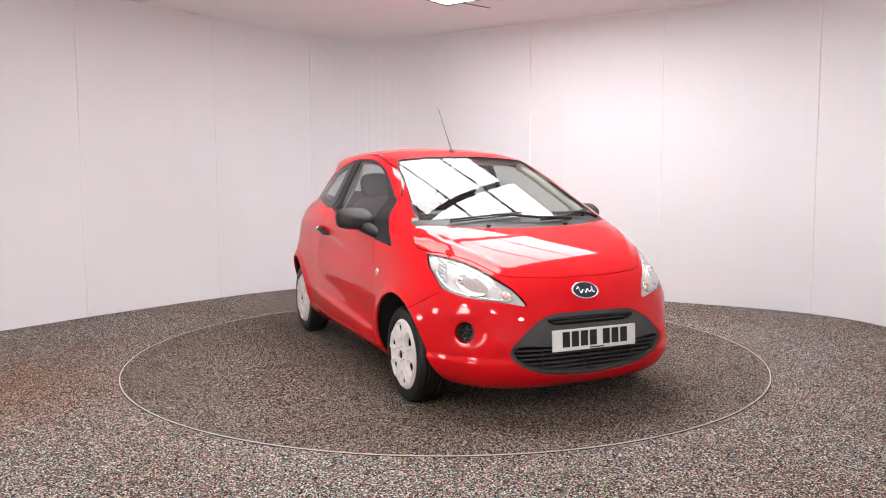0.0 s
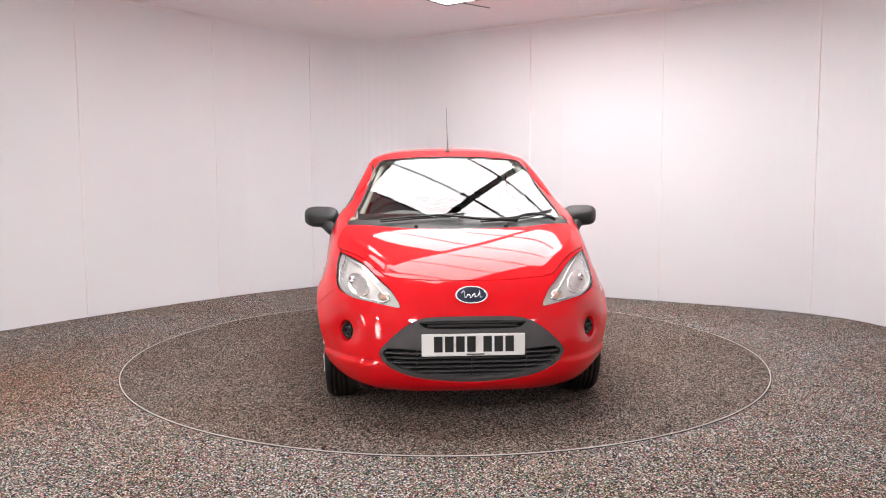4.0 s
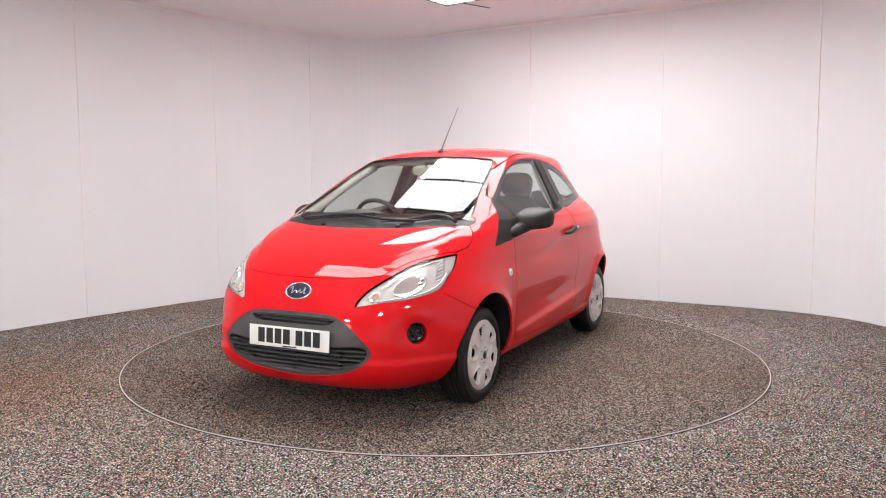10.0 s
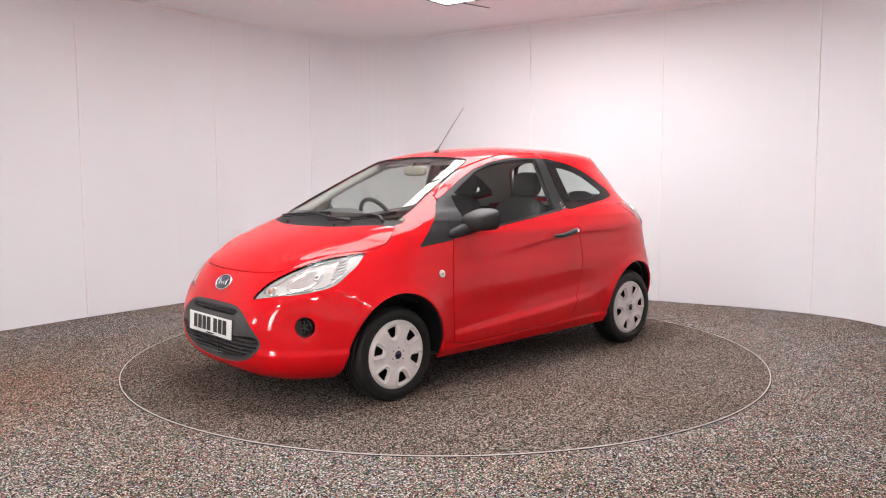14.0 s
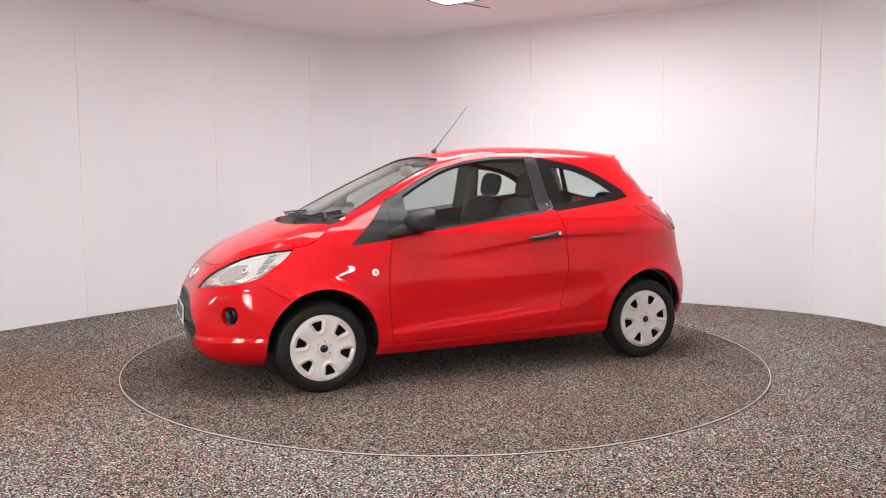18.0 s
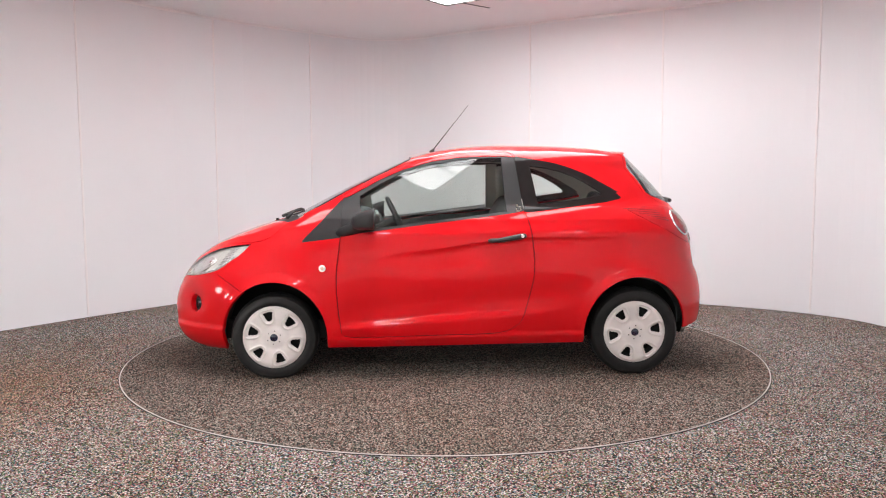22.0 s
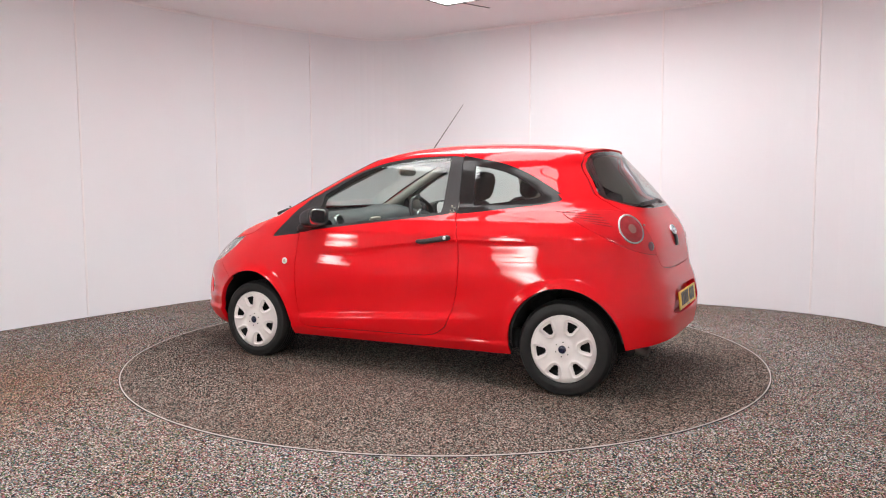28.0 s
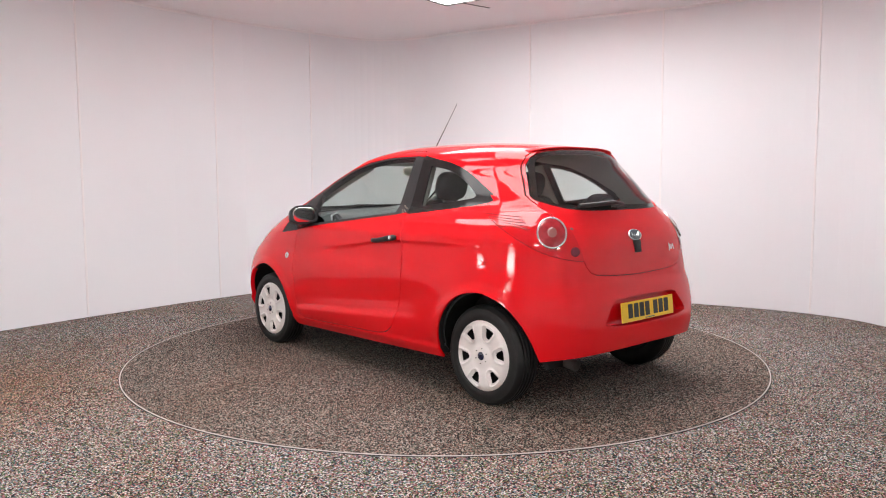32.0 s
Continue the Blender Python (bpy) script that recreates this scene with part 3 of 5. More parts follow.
gapped([(-0.05, 0.715), (0.08, 0.716), (0.224, 0.721), (0.33, 0.728), (0.402, 0.737), (0.44, 0.752), (0.462, 0.780), (0.478, 0.82), (0.492, 0.90), (0.512, 0.985), (0.533, 1.045), (0.549, 1.095),
        (0.557, 1.135), (0.557, 1.168), (0.522, 1.241), (0.497, 1.291), (0.461, 1.352), (0.43, 1.392), (0.375, 1.418), (0.30, 1.431), (0.20, 1.440), (0.10, 1.445), (-0.05, 1.446)], FRONT, tail, GATE, 0.004)
carve([(-0.05, 0.602), (0.27, 0.600), (0.31, 0.590), (0.345, 0.55), (0.40, 0.485), (0.395, 0.468), (0.30, 0.455), (0.15, 0.447), (-0.05, 0.445)], FRONT, tail, RECESS)
carve([(-2, 0.05), (-2, 0.73), (-1.60, 0.74), (-1.50, 0.83), (-1.44, 0.80), (-1.42, 0.60), (-1.40, 0.05)], SIDE, lambda c: c.x < -1.3, REARBUMPER)
for f in BASE.faces:
    if f[REGION] == 0:
        c = f.calc_center_median()
        if c.x > 0.735 and c.z < 1.01:
            f[REGION] = WING
        elif c.z > 1.405 and c.x < 0.4:
            f[REGION] = ROOF

BASE.verts.index_update()
VN = {v: skin_normal(v.co) for v in BASE.verts}
for v in VN:
    if abs(v.co.y) < 1e-5:
        VN[v].y = 0
        VN[v].normalize()


def sheet(codes, axis, terms, bend=0.0, above=0.0):
    """Even sheet through the marked part of the skin: polynomial along one axis over the other two; bend sets its bulge over height."""
    a, b = [(1, 2), (0, 2), (0, 1)][axis]
    fs = [f for f in BASE.faces if f[REGION] in codes and f.calc_center_median().z > above]
    pts = np.array([f.calc_center_median() for f in fs])
    wt = np.sqrt([f.calc_area() for f in fs])
    mono = np.stack([pts[:, a] ** i * pts[:, b] ** j for i, j in terms], 1)
    k = list(np.linalg.lstsq(mono * wt[:, None], (pts[:, axis] - bend * pts[:, 2] ** 2) * wt, rcond=None)[0])
    if bend:
        k, terms = k + [bend], (*terms, (0, 2))

    def place(co, way):
        u, w = co[a], co[b]
        p = co.copy()
        p[axis] = sum(c * u ** i * w ** j for c, (i, j) in zip(k, terms))
        n = Vector((0, 0, 0))
        n[axis] = 1
        n[a] = -sum(c * i * u ** max(i - 1, 0) * w ** j for c, (i, j) in zip(k, terms))
        n[b] = -sum(c * j * u ** i * w ** max(j - 1, 0) for c, (i, j) in zip(k, terms))
        return p, (n if n.dot(way) > 0 else -n).normalized()
    return place


def take(codes, name, mat, parent, sides=(1, -1), sink=0.0, rim=0.012, label="", keep=lambda c: True, flip=False, form=None, move=True, turn=None):
    """One mesh from the marked faces, sunk below the skin by sink, with a returned edge rim deep."""
    fs = [f for f in BASE.faces if f[REGION] in codes and keep(f.calc_center_median())]
    co, no, faces = [], [], []
    for s in sides:
        ids = {}
        count = {}
        for f in fs:
            loop_ids = []
            for v in f.verts:
                if v not in ids:
                    n, p = VN[v], v.co
                    if form:
                        q, n = form(v.co, n)
                        p = q if move else p
                    p = p - sink * n
                    ids[v] = len(co)
                    co.append((p.x, p.y * s, p.z))
                    no.append((n.x, n.y * s, n.z))
                loop_ids.append(ids[v])
            faces.append(loop_ids if (s > 0) != flip else loop_ids[::-1])
            for e in f.edges:
                count[e] = count.get(e, 0) + 1
        if rim:
            fset = set(fs)
            for e, k in count.items():
                a, b = e.verts
                if k != 1 or (abs(a.co.y) < 1e-5 and abs(b.co.y) < 1e-5):
                    continue
                f = next(q for q in e.link_faces if q in fset)
                lps = [l for l in f.loops if l.edge == e][0]
                a, b = lps.vert, lps.link_loop_next.vert
                mid = f.calc_center_median()
                d = (b.co - a.co).cross(VN[a]).normalized()
                k0 = len(co)
                ra, rb = (turn(a.co), turn(b.co)) if turn else (rim, rim)
                for v, deep in ((a, 0), (b, 0), (b, rb), (a, ra)):
                    p = v.co - (sink + deep) * VN[v]
                    m = (d * 0.75 + VN[v] * 0.25 if deep == 0 else d) if rim > 0 else -d
                    co.append((p.x, p.y * s, p.z))
                    no.append((m.x, m.y * s, m.z))
                faces.append([k0 + 1, k0, k0 + 3, k0 + 2] if (s > 0) == (rim > 0) else [k0, k0 + 1, k0 + 2, k0 + 3])
    me = bpy.data.meshes.new(name)
    me.from_pydata(co, [], faces)
    me.materials.append(mat)
    me.shade_smooth()
    me.normals_split_custom_set_from_vertices([Vector(n).normalized() if not flip else -Vector(n).normalized() for n in no])
    ob = new(name, me)
    ob.parent = parent
    if label:
        ob["label"] = label
    return ob


def from_nose(u, z, out=0.0, side=1):
    """Point of the skin met from the front corner."""
    a, d = NOSE_CORNER[0], Vector((-0.70711, -0.70711, 0))
    p = TREE.ray_cast(a * u + Vector((0, 0, z)) - d * 4, d)[0]
    p = p + out * skin_normal(p)
    return Vector((p.x, p.y * side, p.z))


def from_tail(u, z, out=0.0, side=1):
    a, d = TAIL_CORNER[0], Vector((0.70711, -0.70711, 0))
    p = TREE.ray_cast(a * u + Vector((0, 0, z)) - d * 4, d)[0]
    p = p + out * skin_normal(p)
    return Vector((p.x, p.y * side, p.z))


def patch(bm, rings, close_centre=None):
    """Surface through rings of points, outermost first; the last may close on a centre."""
    vs = [[bm.verts.new(p) for p in r] for r in rings]
    n = len(vs[0])
    for a, b in zip(vs, vs[1:]):
        for k in range(n):
            bm.faces.new((a[k], a[(k + 1) % n], b[(k + 1) % n], b[k]))
    if close_centre is not None:
        c = bm.verts.new(close_centre)
        for k in range(n):
            bm.faces.new((vs[-1][k], vs[-1][(k + 1) % n], c))
    bmesh.ops.recalc_face_normals(bm, faces=bm.faces)
    return bm


def round_patch(place, cu, cz, levels, n=32, ry=1.0):
    """Round relief on the skin: levels of (radius, height over the skin)."""
    bm = bmesh.new()
    rings = [[place(cu + r * math.cos(a), cz + r * ry * math.sin(a), h) for a in (2 * math.pi * k / n for k in range(n))] for r, h in levels]
    return patch(bm, rings, place(cu, cz, levels[-1][1]))


def rounded_box(size, m, power=4.0, seg=24, rings=14):
    """Superellipsoid, for padded and moulded shapes."""
    bm = bmesh.new()
    rows = []
    f = lambda c: math.copysign(abs(c) ** (2 / power), c)
    for i in range(1, rings):
        v = -math.pi / 2 + math.pi * i / rings
        rows.append([bm.verts.new(m @ Vector((size[0] / 2 * f(math.cos(v)) * f(math.cos(u)), size[1] / 2 * f(math.cos(v)) * f(math.sin(u)), size[2] / 2 * f(math.sin(v)))))
                     for u in (2 * math.pi * k / seg for k in range(seg))])
    for a, b in zip(rows, rows[1:]):
        for k in range(seg):
            bm.faces.new((a[k], a[(k + 1) % seg], b[(k + 1) % seg], b[k]))
    bm.faces.new(rows[0][::-1])
    bm.faces.new(rows[-1])
    return bm


# ---------------------------------------------------------------- the car
car = tagged(empty("car"), "bright red three-door hatchback car parked on the turntable", "car")
CROSS = ((0, 0), (0, 1), (0, 2), (2, 0), (2, 1), (4, 0))
screen_form = sheet([SCREEN, SCREENRIM], 0, CROSS)
rear_form = sheet([REARPANE], 0, CROSS)
pane_form = sheet([PANE], 1, ((0, 0), (1, 0), (0, 1), (2, 0)), -0.085, 1.12)
quarter_form = sheet([QPANE], 1, ((0, 0), (1, 0), (0, 1), (2, 0)), -0.085, 1.0)
bonnet_form = sheet([BONNET], 2, ((0, 0), (1, 0), (2, 0), (3, 0), (4, 0), (0, 2), (1, 2), (0, 10), (1, 10)))


def bonnet_ridge(x, y):
    """Raised fold that follows the bonnet's side edge."""
    edge = np.interp(x, (1.06, 1.17, 1.30, 1.486, 1.621, 1.70), (0.70, 0.705, 0.672, 0.565, 0.475, 0.380))
    return 0.0075 * bell(edge - abs(y), 0.050, 0.024) * ease(x, 1.12, 1.25) * ease(-x, -1.68, -1.52)


def folded(place):
    """The even sheet with the bonnet's fold added."""
    def run(co, way):
        p, n = place(co, way)
        e = 0.002
        p = co + Vector((0, 0, float(bonnet_ridge(co.x, co.y))))
        gx = (bonnet_ridge(co.x + e, co.y) - bonnet_ridge(co.x - e, co.y)) / (2 * e)
        gy = (bonnet_ridge(co.x, co.y + e) - bonnet_ridge(co.x, co.y - e)) / (2 * e)
        return p, (n / n.z - Vector((float(gx), float(gy), 0))).normalized()
    return run


bonnet = take([BONNET], "bonnet", M_PAINT, car, form=folded(bonnet_form), label="glossy bright red bonnet")
take([ROOF], "roof", M_PAINT, car, rim=0.0)
PILLAR_TERMS = ((0, 0), (1, 0), (0, 1), (2, 0), (1, 1), (0, 2))
on_pillar = lambda c: ease(c.x, 0.0, 0.18) * ease(c.z, 0.93, 1.0) * ease(-c.z, -1.43, -1.385)
PILLAR_PTS = [f.calc_center_median() for f in BASE.faces if f[REGION] in (0, FRAME, WING) and on_pillar(f.calc_center_median()) > 0.9]
PILLAR_FIT = np.linalg.lstsq(np.array([[c.x ** i * c.z ** j for i, j in PILLAR_TERMS] for c in PILLAR_PTS]), np.array([c.y for c in PILLAR_PTS]), rcond=None)[0]


def flat_pillar(co, way):
    """The windscreen pillar is an even panel that turns only at its edges."""
    gx = sum(k * i * co.x ** max(i - 1, 0) * co.z ** j for k, (i, j) in zip(PILLAR_FIT, PILLAR_TERMS))
    gz = sum(k * j * co.x ** i * co.z ** max(j - 1, 0) for k, (i, j) in zip(PILLAR_FIT, PILLAR_TERMS))
    return co, way.lerp(Vector((-gx, 1, -gz)).normalized(), 0.92 * float(on_pillar(co)))


take([0], "body_shell", M_PAINT, car, rim=0.014, form=flat_pillar)
bumper = take([BUMPER], "front_bumper", M_PAINT, car, rim=0.03)
rear_bumper = take([REARBUMPER], "rear_bumper", M_PAINT, car, rim=0.06, turn=lambda c: 0.06 if abs(c.y) < 0.45 and c.z > 0.4 else 0.010)
take([RECESS], "plate_recess", M_PAINT, rear_bumper, sink=0.055, rim=0.0)
gate = take([GATE], "tailgate", M_PAINT, car)
take([GAP], "shut_line", M_LINER, car, sink=0.010, rim=0.0, label="dark gaps between the body panels")
grille = take([GRILLE], "grille", M_GRILLE, car, sink=0.003, rim=0.05, label="dark grey plastic grille with slats")
take([MOUTH, SLOT], "grille_backing", M_LINER, grille, sink=0.05, rim=0.0)
take([COWL], "scuttle", M_GREYP, car, sink=0.006, rim=0.02, label="grey plastic scuttle under the windscreen")
screen = take([SCREEN, SCREENRIM], "windscreen", M_GLASS, car, sink=0.004, rim=0.0, form=screen_form, label="clear glass windscreen")
rear_pane = take([REARPANE, REARRIM], "rear_window", M_GLASSR, gate, sink=0.004, rim=0.0, form=rear_form, label="tinted glass rear window")
for pane in (screen, rear_pane):
    pane.visible_shadow = False
# rubber seal round the windscreen
half = [(y, z) for y, z in spline(SCREEN_LINE[1:-1], 4) if y > 0.02 and z > 1.030]
bm = bmesh.new()
tube(bm, [screen_form(Vector((1.0, y, z)), Vector((1, 0, 0.5)))[0] for y, z in half + [(-y, z) for y, z in half[::-1]]], 0.0045, 8)
part("seal", bm, M_GREYP, screen, "thin dark rubber seal", True)
# black printed borders inside the screens
for code, pane_code, parent, form, low, high in ((SCREENRIM, SCREEN, screen, screen_form, 1.058, 1.396), (REARRIM, REARPANE, rear_pane, rear_form, 1.110, 1.410)):
    take([code], "black_border", M_FRIT, parent, sink=0.007, rim=0.0, form=form)
    take([pane_code], "lower_band", M_FRIT, parent, sink=0.007, rim=0.0, form=form, keep=lambda c: c.z < low)
take([0, ROOF, GATE], "headlining", M_CREAM, car, sink=0.035, rim=0.0, keep=lambda c: c.z > 1.02 and c.x < 1.0, flip=True, label="pale cream roof and pillar lining")
take([0, REARBUMPER, GATE], "inner_trim", M_DASH, car, sink=0.06, rim=0.0, keep=lambda c: c.z < 1.06 and c.x < 0.7, flip=True, label="dark grey inner side trim")

for s in (1, -1):
    take([WING], "front_wing", M_PAINT, car, (s,), form=flat_pillar)
    take([SAIL], "sail_panel", M_GREYP, car, (s,), sink=0.002)
    door = take([DOOR], "door", M_PAINT, car, (s,), label="red door with black window frame")
    take([FRAME], "window_frame", M_GREYP, door, (s,), sink=0.004, rim=0.04, label="satin black window frame")
    pane = take([PANE], "window_pane", M_SIDEGLASS, door, (s,), sink=0.012, rim=0.0, form=pane_form, label="clear glass side window")
    pane.visible_shadow = False
    take([DOOR], "door_card", M_DASH, door, (s,), sink=0.055, rim=0.0, keep=lambda c: c.z < 1.06, flip=True, label="dark grey door lining")
    take([DOOR, FRAME], "frame_lining", M_CREAM, door, (s,), sink=0.030, rim=0.0, keep=lambda c: c.z > 1.04 or c.x > 0.62, flip=True)
    quarter = take([QFRAME], "quarter_window", M_FRIT, car, (s,), sink=0.002, label="curved quarter window with black border")
    pane = take([QPANE], "pane", M_SIDEGLASS, quarter, (s,), sink=0.003, rim=0.0, form=quarter_form)
    pane.visible_shadow = False

    # door handle: a bar over a scooped cup, with a lock
    bm = bmesh.new()
    tube(bm, [from_side(x, z, s, o) for x, z, o in ((-0.205, 0.872, 0.004), (-0.222, 0.874, 0.018), (-0.26, 0.876, 0.026), (-0.33, 0.886, 0.028), (-0.385, 0.894, 0.026), (-0.425, 0.900, 0.016), (-0.437, 0.902, 0.002))],
         [0.009, 0.014, 0.015, 0.016, 0.018, 0.018, 0.012], 14)
    part("door_handle", bm, M_BLACK, door, "black door handle", True)
    bm = round_patch(lambda x, z, o: from_side(x, z, s, o), -0.31, 0.884, [(0.062, 0.0015), (0.055, 0.0016), (0.03, 0.0018)], 28, 0.42)
    part("handle_cup", bm, M_PAINT, door)
    bm = bmesh.new()
    lathe(bm, [(0.012, -0.004), (0.012, 0.004), (0.010, 0.006), (0.0, 0.006)], Matrix.Translation(from_side(-0.417, 0.899, s, 0.034)) @ Matrix.Rotation(radians(-90 * s), 4, "X"), 16)
    part("lock", bm, M_CHROME, door, "small chrome lock")

    # round side repeater
    bm = round_patch(lambda x, z, o: from_side(x, z, s, o), 0.835, 0.706, [(0.022, 0.001), (0.021, 0.005), (0.016, 0.006)], 24)
    rep = part("side_repeater", bm, M_TRIMW, car, "round pale side repeater", True)
    bm = round_patch(lambda x, z, o: from_side(x, z, s, o), 0.835, 0.706, [(0.0095, 0.0062), (0.008, 0.0095), (0.004, 0.010)], 16)
    part("lens", bm, M_AMBER, rep)

    # cream trim inside the windscreen pillar
    bm = bmesh.new()
    tube(bm, [from_front(y * s, z, -0.040) for y, z in ((0.640, 1.02), (0.615, 1.09), (0.590, 1.15), (0.560, 1.22), (0.530, 1.29), (0.505, 1.35), (0.480, 1.385))], [0.040, 0.036, 0.034, 0.033, 0.033, 0.033, 0.03], 12)
    part("pillar_trim", bm, M_CREAM, car, "pale cream pillar trim", True)

    bm = bmesh.new()
    tube(bm, [from_side(x, z, s, -0.055) for x, z in ((-0.46, 0.96), (-0.455, 1.06), (-0.445, 1.18), (-0.435, 1.28), (-0.425, 1.37))], [0.048, 0.045, 0.042, 0.040, 0.038], 12)
    part("pillar_trim", bm, M_CREAM, car, "pale cream pillar trim", True)

    # door mirror
    bm = rounded_box((0.185, 0.232, 0.136), pose(0.555, s * 0.872, 1.016, 0, 0, s * 6), 3.3, 32, 20)
    for v in bm.verts:
        if v.co.x < 0.505:
            v.co.x = 0.505
        else:
            # the shell narrows towards its front and its foot
            k = (v.co.x - 0.505) / 0.14
            v.co.y = s * 0.872 + (v.co.y - s * 0.872) * (1 - 0.25 * k) - s * 0.03 * k
            v.co.z = 1.016 + (v.co.z - 1.016) * (1 - 0.30 * k) - 0.022 * k
    mirror = part("door_mirror", bm, M_GREYP, car, "dark grey plastic door mirror", True)
    bm = bmesh.new()
    tube(bm, [(0.755, s * 0.772, 0.918), (0.715, s * 0.785, 0.930), (0.665, s * 0.800, 0.946), (0.62, s * 0.818, 0.964), (0.575, s * 0.845, 0.988)], [0.014, 0.030, 0.036, 0.040, 0.046], 16)
    part("mirror_foot", bm, M_GREYP, mirror, smooth=True)
    bm = rounded_box((0.008, 0.185, 0.104), pose(0.506, s * 0.876, 1.016), 3.0, 28, 12)
    part("mirror_glass", bm, M_MIRROR, mirror, "mirror glass", True)

    # headlamp: clear cover over a bright bowl with reflectors and bulbs
    lamp = take([HEAD], "headlight", M_LENS, car, (s,), sink=0.0, rim=0.0, label="clear headlight with silver reflectors")
    lamp.visible_shadow = False
    take([HEAD], "lamp_housing", M_HOUSING, lamp, (s,), sink=0.015, rim=-0.014, label="silver lamp housing")
    dish = lambda cu, cz, ru, rz, levels: patch(bmesh.new(), [[from_nose(cu + k * ru * math.cos(a), cz + k * rz * math.sin(a) + 0.30 * k * ru * math.cos(a), h, s)
                                                for a in (2 * math.pi * i / 40 for i in range(40))] for k, h in levels], from_nose(cu, cz, levels[-1][1], s))
    bowl = part("reflector", dish(-0.735, 0.712, 0.098, 0.046, ((1.0, -0.0145), (0.97, -0.005), (0.90, -0.005), (0.84, -0.008), (0.6, -0.012), (0.3, -0.0145))), M_REFLECT, lamp, "large oval reflector bowl", True)
    part("bulb_cap", dish(-0.668, 0.733, 0.020, 0.017, ((1.0, -0.013), (0.9, -0.003), (0.6, 0.000), (0.3, 0.001))), M_CHROME, bowl, "small chrome bulb cap", True)
    part("bulb", dish(-0.668, 0.733, 0.009, 0.008, ((1.0, 0.000), (0.7, 0.003), (0.3, 0.004))), M_SMOKE2, bowl, smooth=True)
    cup = part("indicator_cup", dish(-0.925, 0.662, 0.034, 0.024, ((1.0, -0.0145), (0.94, -0.006), (0.80, -0.006), (0.6, -0.010), (0.3, -0.012))), M_REFLECT, lamp, "small reflector cup", True)
    part("indicator_lens", dish(-0.925, 0.662, 0.017, 0.015, ((1.0, -0.012), (0.85, -0.003), (0.4, 0.000))), M_AMBER, cup, "pale amber indicator bulb", True)
    # bright bezel between the bowls and the fluted outer end
    bm = bmesh.new()
    tube(bm, [from_nose(u, z, -0.009, s) for u, z in spline([(-0.965, 0.646), (-0.86, 0.712), (-0.74, 0.775), (-0.62, 0.812), (-0.50, 0.832)], 5)], 0.004, 8)
    tube(bm, [from_nose(u, z, -0.009, s) for u, z in spline([(-0.94, 0.636), (-0.80, 0.654), (-0.66, 0.676), (-0.57, 0.712), (-0.50, 0.775)], 5)], 0.004, 8)
    part("bezel", bm, M_REFLECT, lamp, smooth=True)
    for k in range(6):
        bm = bmesh.new()
        z0 = 0.722 + 0.017 * k
        u0 = -0.592 + 0.006 * k
        tube(bm, [from_nose(u0 + f * (0.062 - 0.002 * k), z0 + 0.020 * f, -0.0095, s) for f in (0.0, 0.33, 0.66, 1.0)], 0.0042, 6)
        part("reflector_rib", bm, M_SILVER, lamp, smooth=True)

    # fog lamp in its cup
    cup = take([FOGCUP], "fog_lamp", M_BLACK, bumper, (s,), sink=0.034, rim=0.0, label="small round fog lamp in a cup")
    bm = bmesh.new()
    rings = [[from_nose(-0.722 + r * math.cos(a), 0.472 + 1.03 * r * math.sin(a), h, s) for a in (2 * math.pi * k / 36 for k in range(36))]
             for r, h in ((0.0565, 0.0), (0.0545, -0.005), (0.052, -0.012), (0.050, -0.022), (0.049, -0.034))]
    part("bezel", patch(bm, rings), M_PAINT, cup, "red recessed bezel", True)
    # tail lamp
    tl = take([TAIL], "tail_light", M_REDLENS, car, (s,), sink=-0.002, rim=0.016, label="red tail light with a round clear centre")
    spot = lambda u, z, o: from_tail(u, z, o, s)
    part("ring", round_patch(spot, -0.628, 0.966, [(0.081, 0.003), (0.081, 0.009), (0.077, 0.012), (0.071, 0.009)], 40), M_SILVER, tl, "silver ring", True)
    part("round_lens", round_patch(spot, -0.628, 0.966, [(0.071, 0.0095), (0.055, 0.012), (0.026, 0.013)], 40), M_TAILGREY, tl, "smoky red round lens", True)
    part("inner_lens", round_patch(spot, -0.628, 0.966, [(0.025, 0.0135), (0.023, 0.0155), (0.012, 0.016)], 28), M_SMOKE2, tl, "pale inner lens", True)
    for k in range(5):
        bm = bmesh.new()
        z0, u1 = 0.985 + 0.016 * k, -0.515 + 0.010 * k
        tube(bm, [spot(u1 + f * (0.10 + 0.028 * k), z0 + 0.018 * f, 0.0018) for f in (0.0, 0.25, 0.5, 0.75, 1.0)], [0.0025, 0.003, 0.003, 0.0025, 0.0015], 6)
        part("lens_rib", bm, M_TAILGREY, tl, smooth=True)
    part("reverse_lens", round_patch(spot, -0.752, 0.868, [(0.026, 0.0025), (0.024, 0.005), (0.012, 0.006)], 24), M_SMOKE, tl, "small smoky lens", True)

# fog lamp lenses belong to the bumper's cups
for cup in [o for o in bumper.children if o.name.startswith("fog_lamp")]:
    s = 1 if sum(v.co.y for v in cup.data.vertices) > 0 else -1
    m = Matrix.Translation(from_nose(-0.722, 0.472, -0.028, s)) @ Vector((0.95, 0.3 * s, 0)).to_track_quat("Z", "Y").to_matrix().to_4x4()
    bm = bmesh.new()
    lathe(bm, [(0.047, -0.02), (0.047, 0.010), (0.041, 0.014), (0.038, 0.006), (0.022, 0.009), (0.0, 0.011)], m, 28)
    part("lens", bm, M_GLOSSB, cup, "dark blanked lens", True)
    bm = bmesh.new()
    for k in range(3):
        box(bm, (0.006, 0.066, 0.006), m @ pose(0, 0, 0.012, 0, 0, 60 * k))
    part("lens_rib", bm, M_GREYP, cup)

